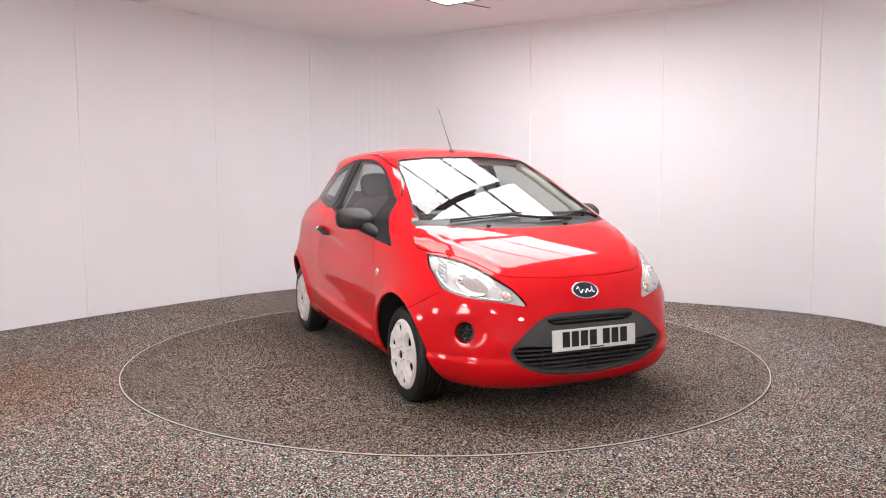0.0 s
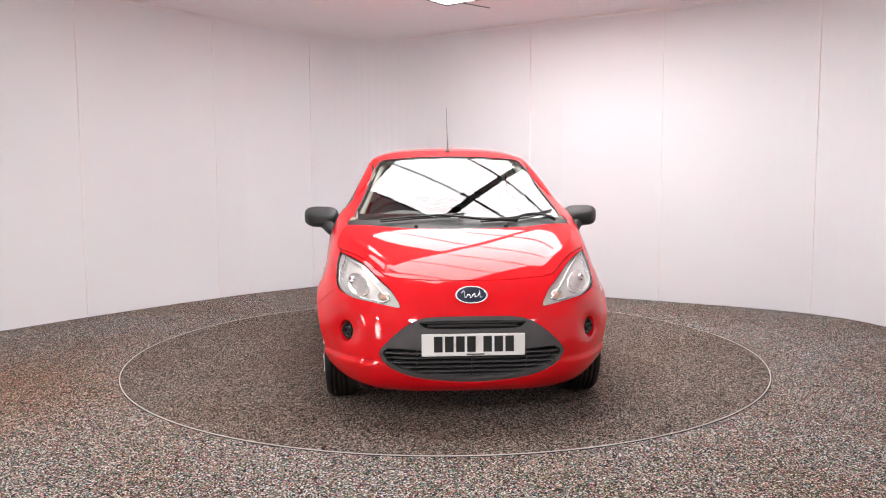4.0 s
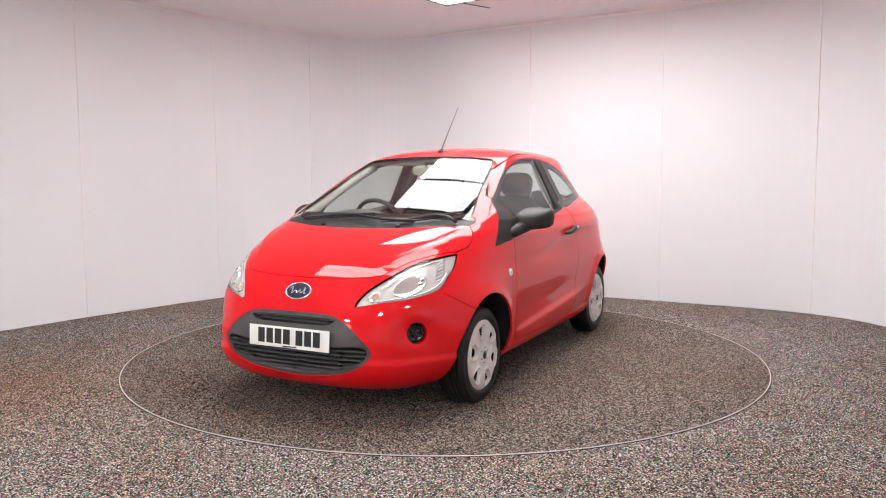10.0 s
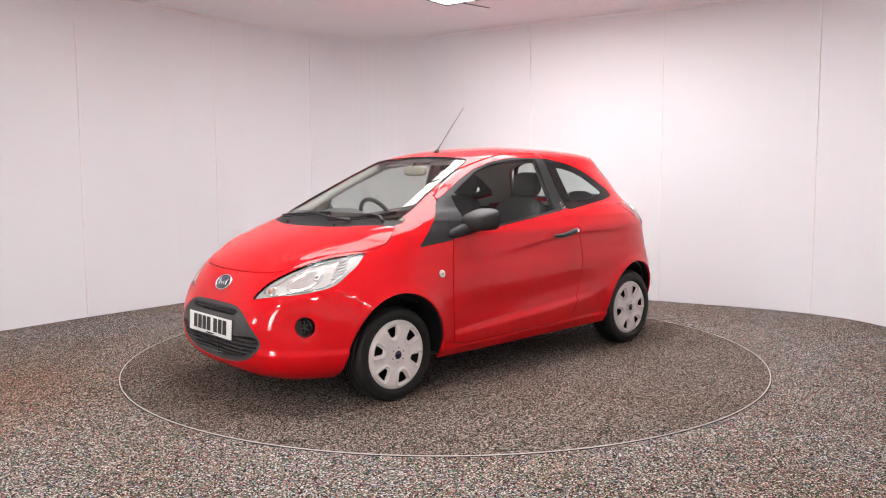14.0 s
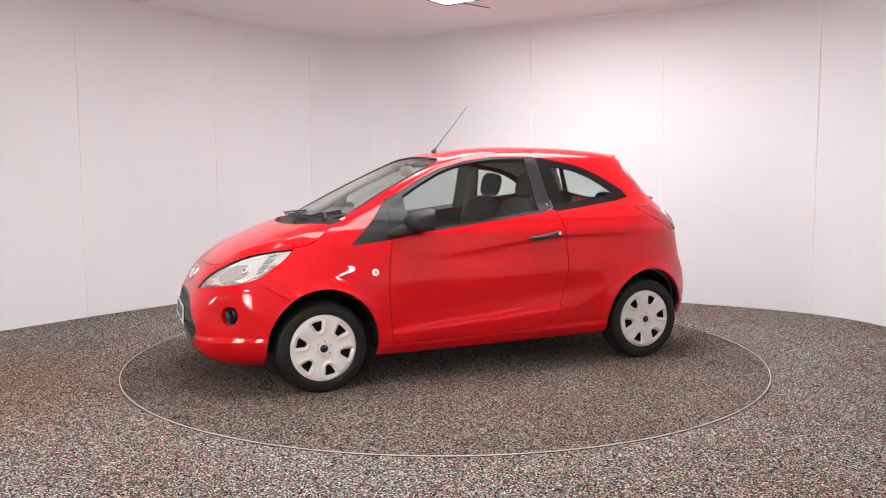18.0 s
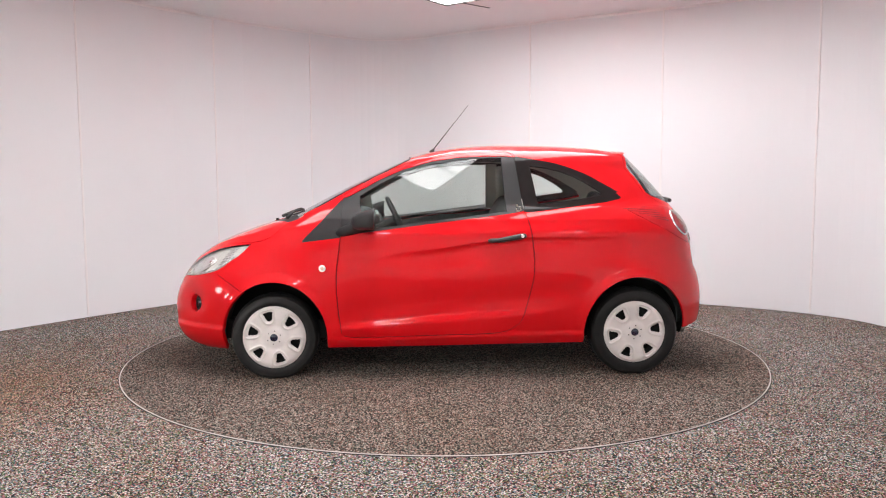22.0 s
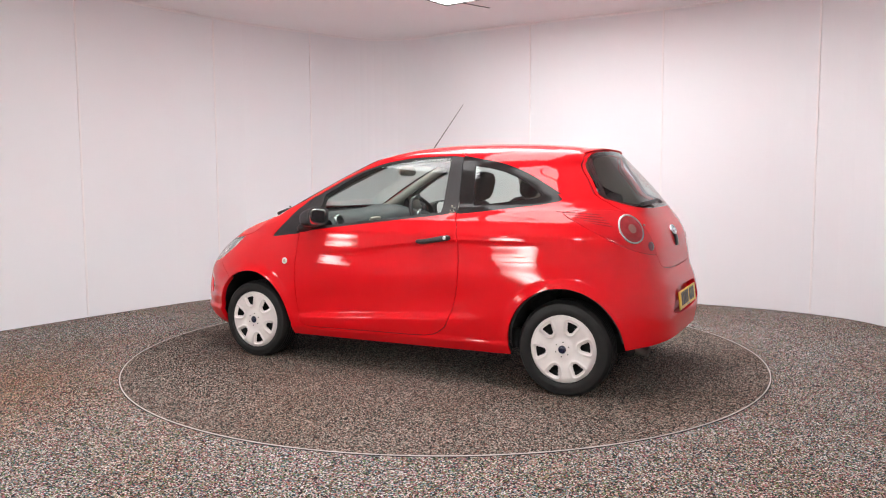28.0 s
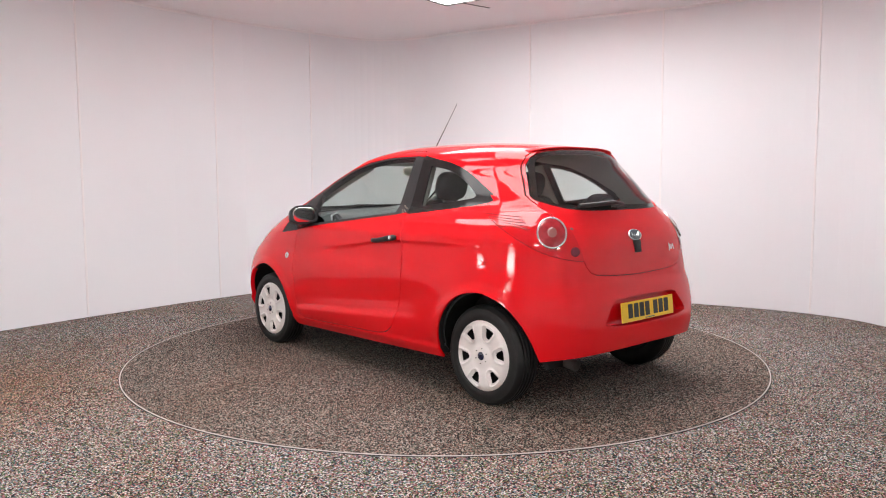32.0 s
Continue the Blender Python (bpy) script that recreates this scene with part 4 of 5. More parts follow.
# grille slats, bowed with the nose
for z, w, deep in ((0.386, 0.445, 0.014), (0.362, 0.436, 0.016), (0.338, 0.415, 0.018), (0.314, 0.375, 0.018), (0.291, 0.315, 0.018), (0.270, 0.225, 0.018), (0.536, 0.255, 0.018), (0.520, 0.225, 0.020)):
    bm = bmesh.new()
    rows = []
    for k in range(31):
        y = -w + 2 * w * k / 30
        p = from_front(y, z)
        rows.append([bm.verts.new((p.x - deep + dx, y, z + dz)) for dx, dz in ((0, 0.004), (0.004, 0.0015), (0.004, -0.002), (-0.03, -0.005), (-0.03, 0.002))])
    for a, b in zip(rows, rows[1:]):
        for k in range(5):
            bm.faces.new((a[k], a[(k + 1) % 5], b[(k + 1) % 5], b[k]))
    bm.faces.new(rows[0])
    bm.faces.new(rows[-1][::-1])
    bmesh.ops.recalc_face_normals(bm, faces=bm.faces)
    part("slat", bm, M_GRILLE, grille)
for y in (-0.28, 0.0, 0.28):
    p = from_front(y, 0.33)
    bm = bmesh.new()
    box(bm, (0.02, 0.008, 0.135 if abs(y) < 0.2 else 0.105), pose(p.x - 0.042, y, 0.325 if abs(y) < 0.2 else 0.340))
    part("grille_bar", bm, M_BLACK, grille)


def badge(place, cz, rx, rz, parent):
    """Blue oval with a bright rim and a plain pale stroke."""
    bm = bmesh.new()
    n = 40
    ring = lambda k, h: [place(rx * k * math.cos(a), cz + rz * k * math.sin(a), h) for a in (2 * math.pi * i / n for i in range(n))]
    rings = [ring(1.0, 0.001), ring(1.0, 0.007), ring(0.94, 0.010), ring(0.88, 0.008), ring(0.88, 0.005)]
    ob = part("badge", patch(bm, rings), M_CHROME, parent, "oval badge with a chrome rim", True)
    bm = bmesh.new()
    patch(bm, [ring(0.885, 0.0055), ring(0.6, 0.0075), ring(0.3, 0.0085)], place(0, cz, 0.0088))
    part("field", bm, M_BLUE, ob, "dark blue oval", True)
    bm = bmesh.new()
    pts = [(-0.62, 0.15), (-0.45, 0.42), (-0.40, -0.35), (-0.18, 0.05), (-0.02, -0.28), (0.16, 0.12), (0.24, -0.26), (0.44, 0.0), (0.50, 0.42), (0.52, -0.28), (0.64, -0.2)]
    tube(bm, [place(x * rx, cz + z * rz, 0.0085) for x, z in spline(pts, 4)], 0.0028 * rx / 0.08, 6)
    part("stroke", bm, M_CHROME, ob)
    return ob


badge(lambda y, z, o: from_front(y, z, o), 0.666, 0.084, 0.041, bumper)
badge(lambda y, z, o: from_rear(y, z, o), 0.934, 0.062, 0.031, gate)
bm = bmesh.new()
p = from_rear(0, 0.872)
box(bm, (0.022, 0.062, 0.072), Matrix.Translation((p.x, 0, 0.872)) @ pose(0, 0, 0, 0, 8, 0), 0.008, 3)
part("tailgate_latch", bm, M_GREYP, gate, "grey release pad under the badge", True)
bm = bmesh.new()
for y0, h, tilt in ((-0.330, 0.046, 0), (-0.340, 0.036, 34), (-0.342, 0.036, -34), (-0.364, 0.034, 22), (-0.380, 0.034, -22)):
    p = from_rear(y0, 0.848, 0.003)
    box(bm, (0.006, 0.008, h), Matrix.Translation((p.x, y0, 0.848)) @ pose(0, 0, 0, tilt, 6, 0))
part("model_letters", bm, M_CHROME, gate, "small chrome letter shapes")


# number plates carry plain bars
def number_plate(m, mat, parent, label):
    """Plate in its own plane: x across, y up, z out."""
    bm = bmesh.new()
    box(bm, (0.52, 0.111, 0.006), m, 0.002, 1)
    ob = part("number_plate", bm, mat, parent, label)
    x = -0.199
    for k in range(7):
        if k == 4:
            x += 0.026
        bm = bmesh.new()
        box(bm, (0.043, 0.079, 0.002), m @ pose(x + 0.022, 0.004, 0.0036))
        part("plate_bar", bm, M_INK, ob)
        x += 0.0555
    bm = bmesh.new()
    box(bm, (0.09, 0.006, 0.002), m @ pose(0.01, -0.047, 0.0036))
    part("maker_bar", bm, M_BLUE, ob)
    return ob


FACE_FRONT = Matrix(((0, 0, 1, 0), (1, 0, 0, 0), (0, 1, 0, 0), (0, 0, 0, 1)))
FACE_REAR = Matrix(((0, 0, -1, 0), (-1, 0, 0, 0), (0, 1, 0, 0), (0, 0, 0, 1)))
number_plate(Matrix.Translation((1.893, 0, 0.432)) @ FACE_FRONT @ pose(0, 0, 0, -3), M_PLATEW, bumper, "white front number plate")
bm = bmesh.new()
box(bm, (0.03, 0.42, 0.10), pose(1.874, 0, 0.432), 0.004, 1)
part("plate_holder", bm, M_GREYP, bumper)
number_plate(Matrix.Translation((-1.702, 0, 0.520)) @ FACE_REAR @ pose(0, 0, 0, -6), M_PLATEY, rear_bumper, "yellow rear number plate")

# aerial
bm = bmesh.new()
lathe(bm, [(0.020, -0.006), (0.018, 0.006), (0.011, 0.018), (0.006, 0.030), (0, 0.032)], Matrix.Translation((0.127, 0, 1.452)) @ pose(0, 0, 0, 0, -30, 0), 20)
aerial = part("aerial", bm, M_BLACK, car, "thin black whip aerial", True)
bm = bmesh.new()
tube(bm, [(0.118, 0, 1.470), (0.02, 0.003, 1.593), (-0.05, 0.006, 1.680), (-0.136, 0.011, 1.788)], [0.0040, 0.0026, 0.0020, 0.0016], 8)
part("whip", bm, M_BLACK, aerial)


# wipers
def wiper(blade, arm, place, parent, label, thick=0.006):
    bm = bmesh.new()
    tube(bm, [place(y, z, 0.020) for y, z in spline(blade, 6)], [thick] * (6 * (len(blade) - 1) + 1), 8)
    tube(bm, [place(y, z, 0.006) for y, z in spline(blade, 6)], [0.0045] * (6 * (len(blade) - 1) + 1), 6)
    ob = part("wiper", bm, M_BLACK, parent, label)
    bm = bmesh.new()
    tube(bm, [place(y, z, o) for y, z, o in arm], [0.012] + [0.008] * (len(arm) - 2) + [0.006], 8)
    part("wiper_arm", bm, M_BLACK, ob, smooth=True)


wiper([(-0.47, 1.003), (-0.20, 1.022), (0.03, 1.036)], [(0.34, 1.000, 0.016), (0.10, 1.006, 0.022), (-0.10, 1.020, 0.028), (-0.18, 1.024, 0.022)], from_front, car, "black windscreen wiper at rest")
wiper([(0.12, 1.002), (0.36, 1.014), (0.575, 1.050)], [(0.58, 1.003, 0.012), (0.52, 1.018, 0.024), (0.44, 1.026, 0.028), (0.36, 1.016, 0.022)], from_front, car, "black windscreen wiper at rest")
wiper([(0.375, 1.095), (0.20, 1.104), (0.06, 1.110)], [(0.0, 1.098, 0.020), (0.08, 1.108, 0.028), (0.2, 1.108, 0.024)], from_rear, gate, "black rear wiper", 0.013)
for y in (-0.262, 0.262):
    p = from_front(y, 0.984, 0.0)
    bm = bmesh.new()
    box(bm, (0.022, 0.022, 0.016), Matrix.Translation(p) @ pose(0, 0, 0.004, 0, 15, 0), 0.005, 2)
    part("washer_jet", bm, M_GREYP, car)

# small lip where the roof ends over the rear window
bm = bmesh.new()
rows = []
for k in range(37):
    y = -0.40 + 0.80 * k / 36
    z = 1.441 - 0.030 * abs(y / 0.40) ** 3
    p, q = from_rear(y, z, 0.001), from_rear(y, z + 0.012, 0.0015)
    reach = 0.026 * (1 - abs(y / 0.40) ** 6) + 0.002
    rows.append([bm.verts.new(v) for v in (q, p + Vector((-reach, 0, 0.008)), p + Vector((-reach - 0.002, 0, 0.003)), p + Vector((0.0, 0, -0.006)), p + Vector((0.02, 0, 0.0)))])
for a, b in zip(rows, rows[1:]):
    for k in range(5):
        bm.faces.new((a[k], a[(k + 1) % 5], b[(k + 1) % 5], b[k]))
bm.faces.new(rows[0])
bm.faces.new(rows[-1][::-1])
bmesh.ops.recalc_face_normals(bm, faces=bm.faces)
part("roof_lip", bm, M_PAINT, gate, "red lip over the rear window")

# B-pillar sticker, unreadable strokes
for s in (1,):
    bm = bmesh.new()
    for x, z, w, h in ((-0.398, 1.085, 0.012, 0.028), (-0.416, 1.080, 0.016, 0.008), (-0.402, 1.055, 0.022, 0.008), (-0.420, 1.060, 0.006, 0.026), (-0.392, 1.066, 0.006, 0.012)):
        box(bm, (w, 0.0015, h), Matrix.Translation(from_side(x, z, s, -0.0025)) @ pose(0, 0, 0, -24, 0, 0))
    part("sticker", bm, M_TRIMW2, car, "small pale sticker on the pillar")


# wheels
def trim_disc():
    """Six-window wheel trim as a dished disc with rounded tapering openings."""
    bm = bmesh.new()
    nr, na, R = 64, 288, 0.199
    def height(r):
        q = r / R
        return 0.012 - 0.016 * max(0, q - 0.82) / 0.18 * max(0, q - 0.82) / 0.18 - 0.006 * math.exp(-((q - 0.36) / 0.12) ** 2)
    def window(r, a):
        """Distance to the nearest window's edge, negative inside."""
        a = (a + math.pi / 6) % (math.pi / 3) - math.pi / 6
        x, y = r * math.cos(a), abs(r * math.sin(a))
        q = 0.008
        u, v, w = (y - 0.013 - (x - 0.105) * 0.34) * 0.947 + q, 0.106 - x + q, r - 0.166 + q
        return min(max(u, v, w), 0) + math.sqrt(max(u, 0) ** 2 + max(v, 0) ** 2 + max(w, 0) ** 2) - q
    grid = []
    for i in range(nr + 1):
        r = 0.016 + (R - 0.016) * i / nr
        row = []
        for k in range(na):
            a = 2 * math.pi * k / na
            d = max(window(r, a), 0)
            t = min(max((d - 0.006) / 0.010, 0), 1)
            lip = -0.009 + 0.016 * t * t * (3 - 2 * t) if d < 0.016 else 0.007 * math.exp(-((d - 0.016) / 0.007) ** 2)
            row.append(bm.verts.new((r * math.cos(a), r * math.sin(a), height(r) + lip * min(1, max(0, (R - r) / 0.02)))))
        grid.append(row)
    for i in range(nr):
        r = 0.016 + (R - 0.016) * (i + 0.5) / nr
        for k in range(na):
            if window(r, 2 * math.pi * (k + 0.5) / na) > 0:
                bm.faces.new((grid[i][k], grid[i + 1][k], grid[i + 1][(k + 1) % na], grid[i][(k + 1) % na]))
    bmesh.ops.delete(bm, geom=[v for v in bm.verts if not v.link_faces], context="VERTS")
    rim = [e for e in bm.edges if e.is_boundary]
    ret = bmesh.ops.extrude_edge_only(bm, edges=rim)
    for v in ret["geom"]:
        if isinstance(v, bmesh.types.BMVert):
            v.co.z -= 0.005
    return bm


TYRE = [(0.186, -0.150), (0.200, -0.160), (0.235, -0.168), (0.262, -0.162), (0.277, -0.145), (0.2825, -0.132)]
for g in (-0.118, -0.092, -0.066, -0.040):
    TYRE += [(0.2835, g - 0.004), (0.277, g - 0.003), (0.277, g + 0.003), (0.2835, g + 0.004)]
TYRE += [(0.2825, -0.026), (0.277, -0.014), (0.266, -0.002), (0.262, 0.002), (0.258, 0.001), (0.240, 0.006), (0.225, 0.007), (0.210, 0.004), (0.203, 0.0), (0.196, -0.006), (0.186, -0.012)]
bm = trim_disc()
TRIM_MESH = bpy.data.meshes.new("wheel_trim")
bm.normal_update()
bm.to_mesh(TRIM_MESH)
bm.free()
TRIM_MESH.materials.append(M_TRIMW)
TRIM_MESH.shade_smooth()
for x, s, a0, rad in ((1.148, 1, 104, 0.267), (1.148, -1, 80, 0.267), (-1.150, 1, 69, 0.276), (-1.150, -1, 95, 0.276)):
    m = pose(x, s * 0.782, rad, -90 * s, 0, 0)
    bm = bmesh.new()
    lathe(bm, [(0, -0.03), (0.06, -0.03), (0.08, -0.05), (0.15, -0.045), (0.184, -0.02), (0.190, -0.012), (0.190, -0.15), (0.17, -0.15), (0.16, -0.07), (0, -0.07)], Matrix.Identity(4), 40)
    wheel = part("wheel", bm, M_LINER, car, "road wheel with a silver plastic trim")
    wheel.matrix_basis = m
    bm = bmesh.new()
    lathe(bm, [(r if r < 0.2 else 0.2 + (r - 0.2) * (rad - 0.193) / 0.0835, h) for r, h in TYRE], Matrix.Identity(4), 72)
    part("tyre", bm, M_RUBBER, wheel, "black rubber tyre", True)
    trim = new("wheel_trim", TRIM_MESH)
    trim.parent, trim["label"] = wheel, "silver six-window wheel trim"
    trim.matrix_basis = pose(0, 0, 0, 0, 0, a0 if s > 0 else -a0)
    bm = bmesh.new()
    lathe(bm, [(0.024, 0.004), (0.024, 0.014), (0.020, 0.0165), (0.0, 0.018)], Matrix.Identity(4), 28)
    part("centre_cap", bm, M_BLUE, wheel, "dark blue centre cap", True)
    bm = bmesh.new()
    for k in range(6):
        lathe(bm, [(0.0036, 0.004), (0.0036, 0.0135), (0, 0.0135)], pose(0.043 * math.cos(math.pi * k / 3 + 0.4), 0.043 * math.sin(math.pi * k / 3 + 0.4), 0), 8)
    tagged(part("clip_holes", bm, M_BLACK, wheel), kind="stuff")
    bm = bmesh.new()
    lathe(bm, [(0.030, 0.006), (0.029, 0.013), (0.025, 0.015), (0.024, 0.012)], Matrix.Identity(4), 28)
    part("cap_ring", bm, M_TRIMW, wheel, smooth=True)

# wheel-arch liners, underside and exhaust
for (cx, cz, rx, rz), s in ((arch, s) for arch in ARCHES for s in (1, -1)):
    bm = bmesh.new()
    rows = []
    for k in range(29):
        a = -0.14 + (math.pi + 0.28) * k / 28
        c, d = rx * math.cos(a), rz * math.sin(a)
        lip = from_side(cx + 1.02 * c, max(0.22, cz + 1.02 * d)).y - 0.013
        rows.append([bm.verts.new((cx + f * c, s * y, cz + f * d)) for f, y in ((0.997, lip), (1.03, lip - 0.03), (1.03, 0.50), (0.0, 0.50))])
    for a, b in zip(rows, rows[1:]):
        for k in range(3):
            bm.faces.new((a[k], a[k + 1], b[k + 1], b[k]))
    part("arch_liner", bm, M_LINER, car)
bm = bmesh.new()
prism(bm, [(1.70, -0.42), (1.55, -0.60), (1.50, -0.62), (0.80, -0.66), (-0.80, -0.68), (-1.40, -0.62), (-1.45, -0.48), (-1.45, 0.48), (-1.40, 0.62), (-0.80, 0.68), (0.80, 0.66), (1.50, 0.62), (1.55, 0.60), (1.70, 0.42)],
      Matrix.Translation((0, 0, 0.235)), 0.12)
part("underbody", bm, M_LINER, car)
bm = bmesh.new()
tube(bm, [(-1.20, 0.47, 0.27), (-1.42, 0.48, 0.268), (-1.50, 0.480, 0.255), (-1.575, 0.482, 0.243)], [0.026, 0.028, 0.032, 0.032], 20, False)
part("exhaust_pipe", bm, M_STEEL, car, "short steel tailpipe", True)
bm = rounded_box((0.22, 0.44, 0.12), pose(-1.36, 0.24, 0.30), 4)
part("silencer", bm, M_LINER, car, smooth=True)

# ---------------------------------------------------------------- cabin
bm = bmesh.new()
sec = [(1.03, 0.990), (0.94, 1.012), (0.82, 1.030), (0.70, 1.028), (0.63, 1.000), (0.605, 0.94), (0.615, 0.78), (0.66, 0.60), (1.02, 0.55)]
rows = []
for k in range(25):
    y = -0.70 + 1.40 * k / 24
    hood = 0.035 * math.exp(-((y + 0.34) / 0.17) ** 2)
    rows.append([bm.verts.new((x - 0.10 * (y / 0.7) ** 2 - (hood if z > 0.93 and x < 0.75 else 0), y, z - 0.02 * (y / 0.7) ** 2 + (hood if x < 0.85 and z > 0.9 else 0))) for x, z in sec])
for a, b in zip(rows, rows[1:]):
    for k in range(len(sec)):
        bm.faces.new((a[k], a[(k + 1) % len(sec)], b[(k + 1) % len(sec)], b[k]))
bmesh.ops.recalc_face_normals(bm, faces=bm.faces)
dash = part("dashboard", bm, M_DASH, car, "dark grey moulded dashboard", True)
for y in (-0.58, 0.58):
    m = Matrix.Translation((0.545, y, 0.968)) @ pose(0, 0, 0, 0, -78, 0)
    bm = bmesh.new()
    lathe(bm, [(0.050, -0.02), (0.050, 0.006), (0.040, 0.010), (0.038, 0.0), (0.0, -0.004)], m, 28)
    part("air_vent", bm, M_SILVER, dash, "round silver air vent", True)
    bm = bmesh.new()
    lathe(bm, [(0.037, 0.001), (0.02, 0.006), (0, 0.008)], m, 24)
    part("vent_core", bm, M_BLACK, dash)
bm = bmesh.new()
box(bm, (0.10, 0.28, 0.30), pose(0.64, 0, 0.80, 0, -12, 0), 0.02, 2)
part("centre_console", bm, M_BLACK, dash, smooth=True)
bm = rounded_box((0.02, 0.15, 0.05), pose(0.585, 0.06, 0.955, 0, -20, 0), 4)
part("display", bm, M_TRIMW2, dash, smooth=True)
# steering wheel on the right-hand side
m = Matrix.Translation((0.385, -0.36, 0.950)) @ pose(0, 0, 0, 0, -64, 0)
bm = bmesh.new()
ring = [m @ Vector((0.182 * math.cos(a), 0.182 * math.sin(a), 0)) for a in np.linspace(0, 2 * math.pi, 41)]
tube(bm, ring, 0.0155, 10, False)
steer = part("steering_wheel", bm, M_BLACK, car, "black steering wheel", True)
bm = rounded_box((0.13, 0.15, 0.05), m, 3)
for a in (90, -90, 180):
    box(bm, (0.12, 0.035, 0.02), m @ pose(0.10 * math.cos(radians(a)), 0.10 * math.sin(radians(a)), 0, 0, 0, a))
part("hub", bm, M_BLACK, steer, smooth=True)
bm = bmesh.new()
tube(bm, [m @ Vector((0, 0, 0)), m @ Vector((0, 0, -0.2))], 0.04, 12)
part("column", bm, M_BLACK, steer)


def headrest(x, y, z, w, h, parent, tilt=-14):
    bm = rounded_box((0.10, w, h), pose(x, y, z, 0, tilt, 0), 3.2, 24, 16)
    ob = part("headrest", bm, M_SEAT, parent, "dark fabric headrest", True)
    for dy in (-0.06, 0.06):
        bm = bmesh.new()
        tube(bm, [(x + 0.01, y + dy, z - h / 2 + 0.02), (x + 0.035, y + dy, z - h / 2 - 0.08)], 0.006, 8)
        part("headrest_post", bm, M_SILVER, parent, smooth=True)


for s in (1, -1):
    y, dx = 0.355 * s, -0.045 if s > 0 else -0.105
    bm = rounded_box((0.52, 0.50, 0.20), pose(0.08 + dx, y, 0.54, 0, -6, 0), 4.5)
    seat = part("seat", bm, M_SEAT, car, "dark fabric front seat", True)
    bm = rounded_box((0.17, 0.48, 0.66), pose(-0.255 + dx, y, 0.81, 0, -19, 0), 3.6, 28, 20)
    part("backrest", bm, M_SEAT, seat, "dark fabric backrest", True)
    headrest(-0.400 + dx, y, 1.214, 0.245, 0.185, seat)
    bm = bmesh.new()
    box(bm, (0.44, 0.38, 0.16), pose(0.08 + dx, y, 0.38), 0.03, 2)
    part("seat_base", bm, M_BLACK, seat)
bm = rounded_box((0.48, 1.16, 0.18), pose(-0.80, 0, 0.52), 5)
rear_seat = part("rear_seat", bm, M_SEAT, car, "dark fabric rear bench", True)
bm = rounded_box((0.15, 1.16, 0.52), pose(-1.05, 0, 0.76, 0, -20, 0), 5, 32, 20)
part("backrest", bm, M_SEAT, rear_seat, smooth=True)
for y in (-0.31, 0.31):
    headrest(-1.13, y, 1.085, 0.23, 0.15, rear_seat, -16)
bm = bmesh.new()
box(bm, (0.36, 1.00, 0.02), pose(-1.36, 0, 0.985), 0.008, 1)
part("parcel_shelf", bm, M_DASH, car)
bm = bmesh.new()
box(bm, (2.0, 1.2, 0.06), pose(-0.30, 0, 0.335))
part("cabin_floor", bm, M_LINER, car)
bm = rounded_box((0.035, 0.235, 0.072), pose(0.335, 0, 1.318, 0, 10, 0), 3.2)
rear_view = part("rear_view_mirror", bm, M_TRIMW2, car, "pale grey rear-view mirror", True)
bm = bmesh.new()
tube(bm, [(0.345, 0, 1.335), (0.335, 0, 1.372)], 0.012, 10)
part("stem", bm, M_BLACK, rear_view)
for y in (-0.27, 0.27):
    bm = bmesh.new()
    box(bm, (0.16, 0.36, 0.018), pose(0.205, y, 1.372, 0, 8, 0), 0.008, 2)
    part("sun_visor", bm, M_CREAM, car, "pale sun visor", True)


def motions():
    turn = [(0.0, 294.31), (3.0, 278.94), (6.0, 263.52), (9.0, 248.22), (12.0, 232.90), (14.0, 222.68), (17.0, 207.74), (20.0, 192.47), (23.0, 177.33),
            (25.0, 167.35), (28.0, 152.48), (30.0, 142.55), (32.0, 132.51)]
    spin = [(t, Matrix.Rotation(radians(a), 4, "Z")) for t, a in turn]
    walk(car, [(t, m @ Matrix.Translation((-0.038, 0.021, 0.0))) for t, m in spin])
    walk(turntable, spin)


# ---------------------------------------------------------------- turntable
turntable = tagged(empty("turntable"), "round carpeted turntable flush with the floor, pale metal rim", "turntable")
bm = bmesh.new()
lathe(bm, [(0, 0.0), (R_DISC - 0.007, 0.0), (R_DISC - 0.007, -0.05), (0, -0.05)], Matrix.Identity(4), 128)
part("disc", bm, M_DISC, turntable, "worn brownish speckled carpet disc")
bm = bmesh.new()
lathe(bm, [(R_DISC - 0.007, -0.05), (R_DISC - 0.007, 0.0015), (R_DISC - 0.006, 0.002), (R_DISC - 0.002, 0.002), (R_DISC, 0.001), (R_DISC, -0.05)], Matrix.Identity(4), 160)
part("rim", bm, M_RIM, turntable, "pale metal edging strip")
# dark ring drawn for the gap just outside the rim
bm = bmesh.new()
lathe(bm, [(R_DISC + 0.0005, -0.05), (R_DISC + 0.0005, -0.001), (R_DISC + 0.0035, -0.001), (R_DISC + 0.0035, -0.05)], Matrix.Identity(4), 160)
part("seal", bm, M_LINER, turntable, "dark gap round the edging")

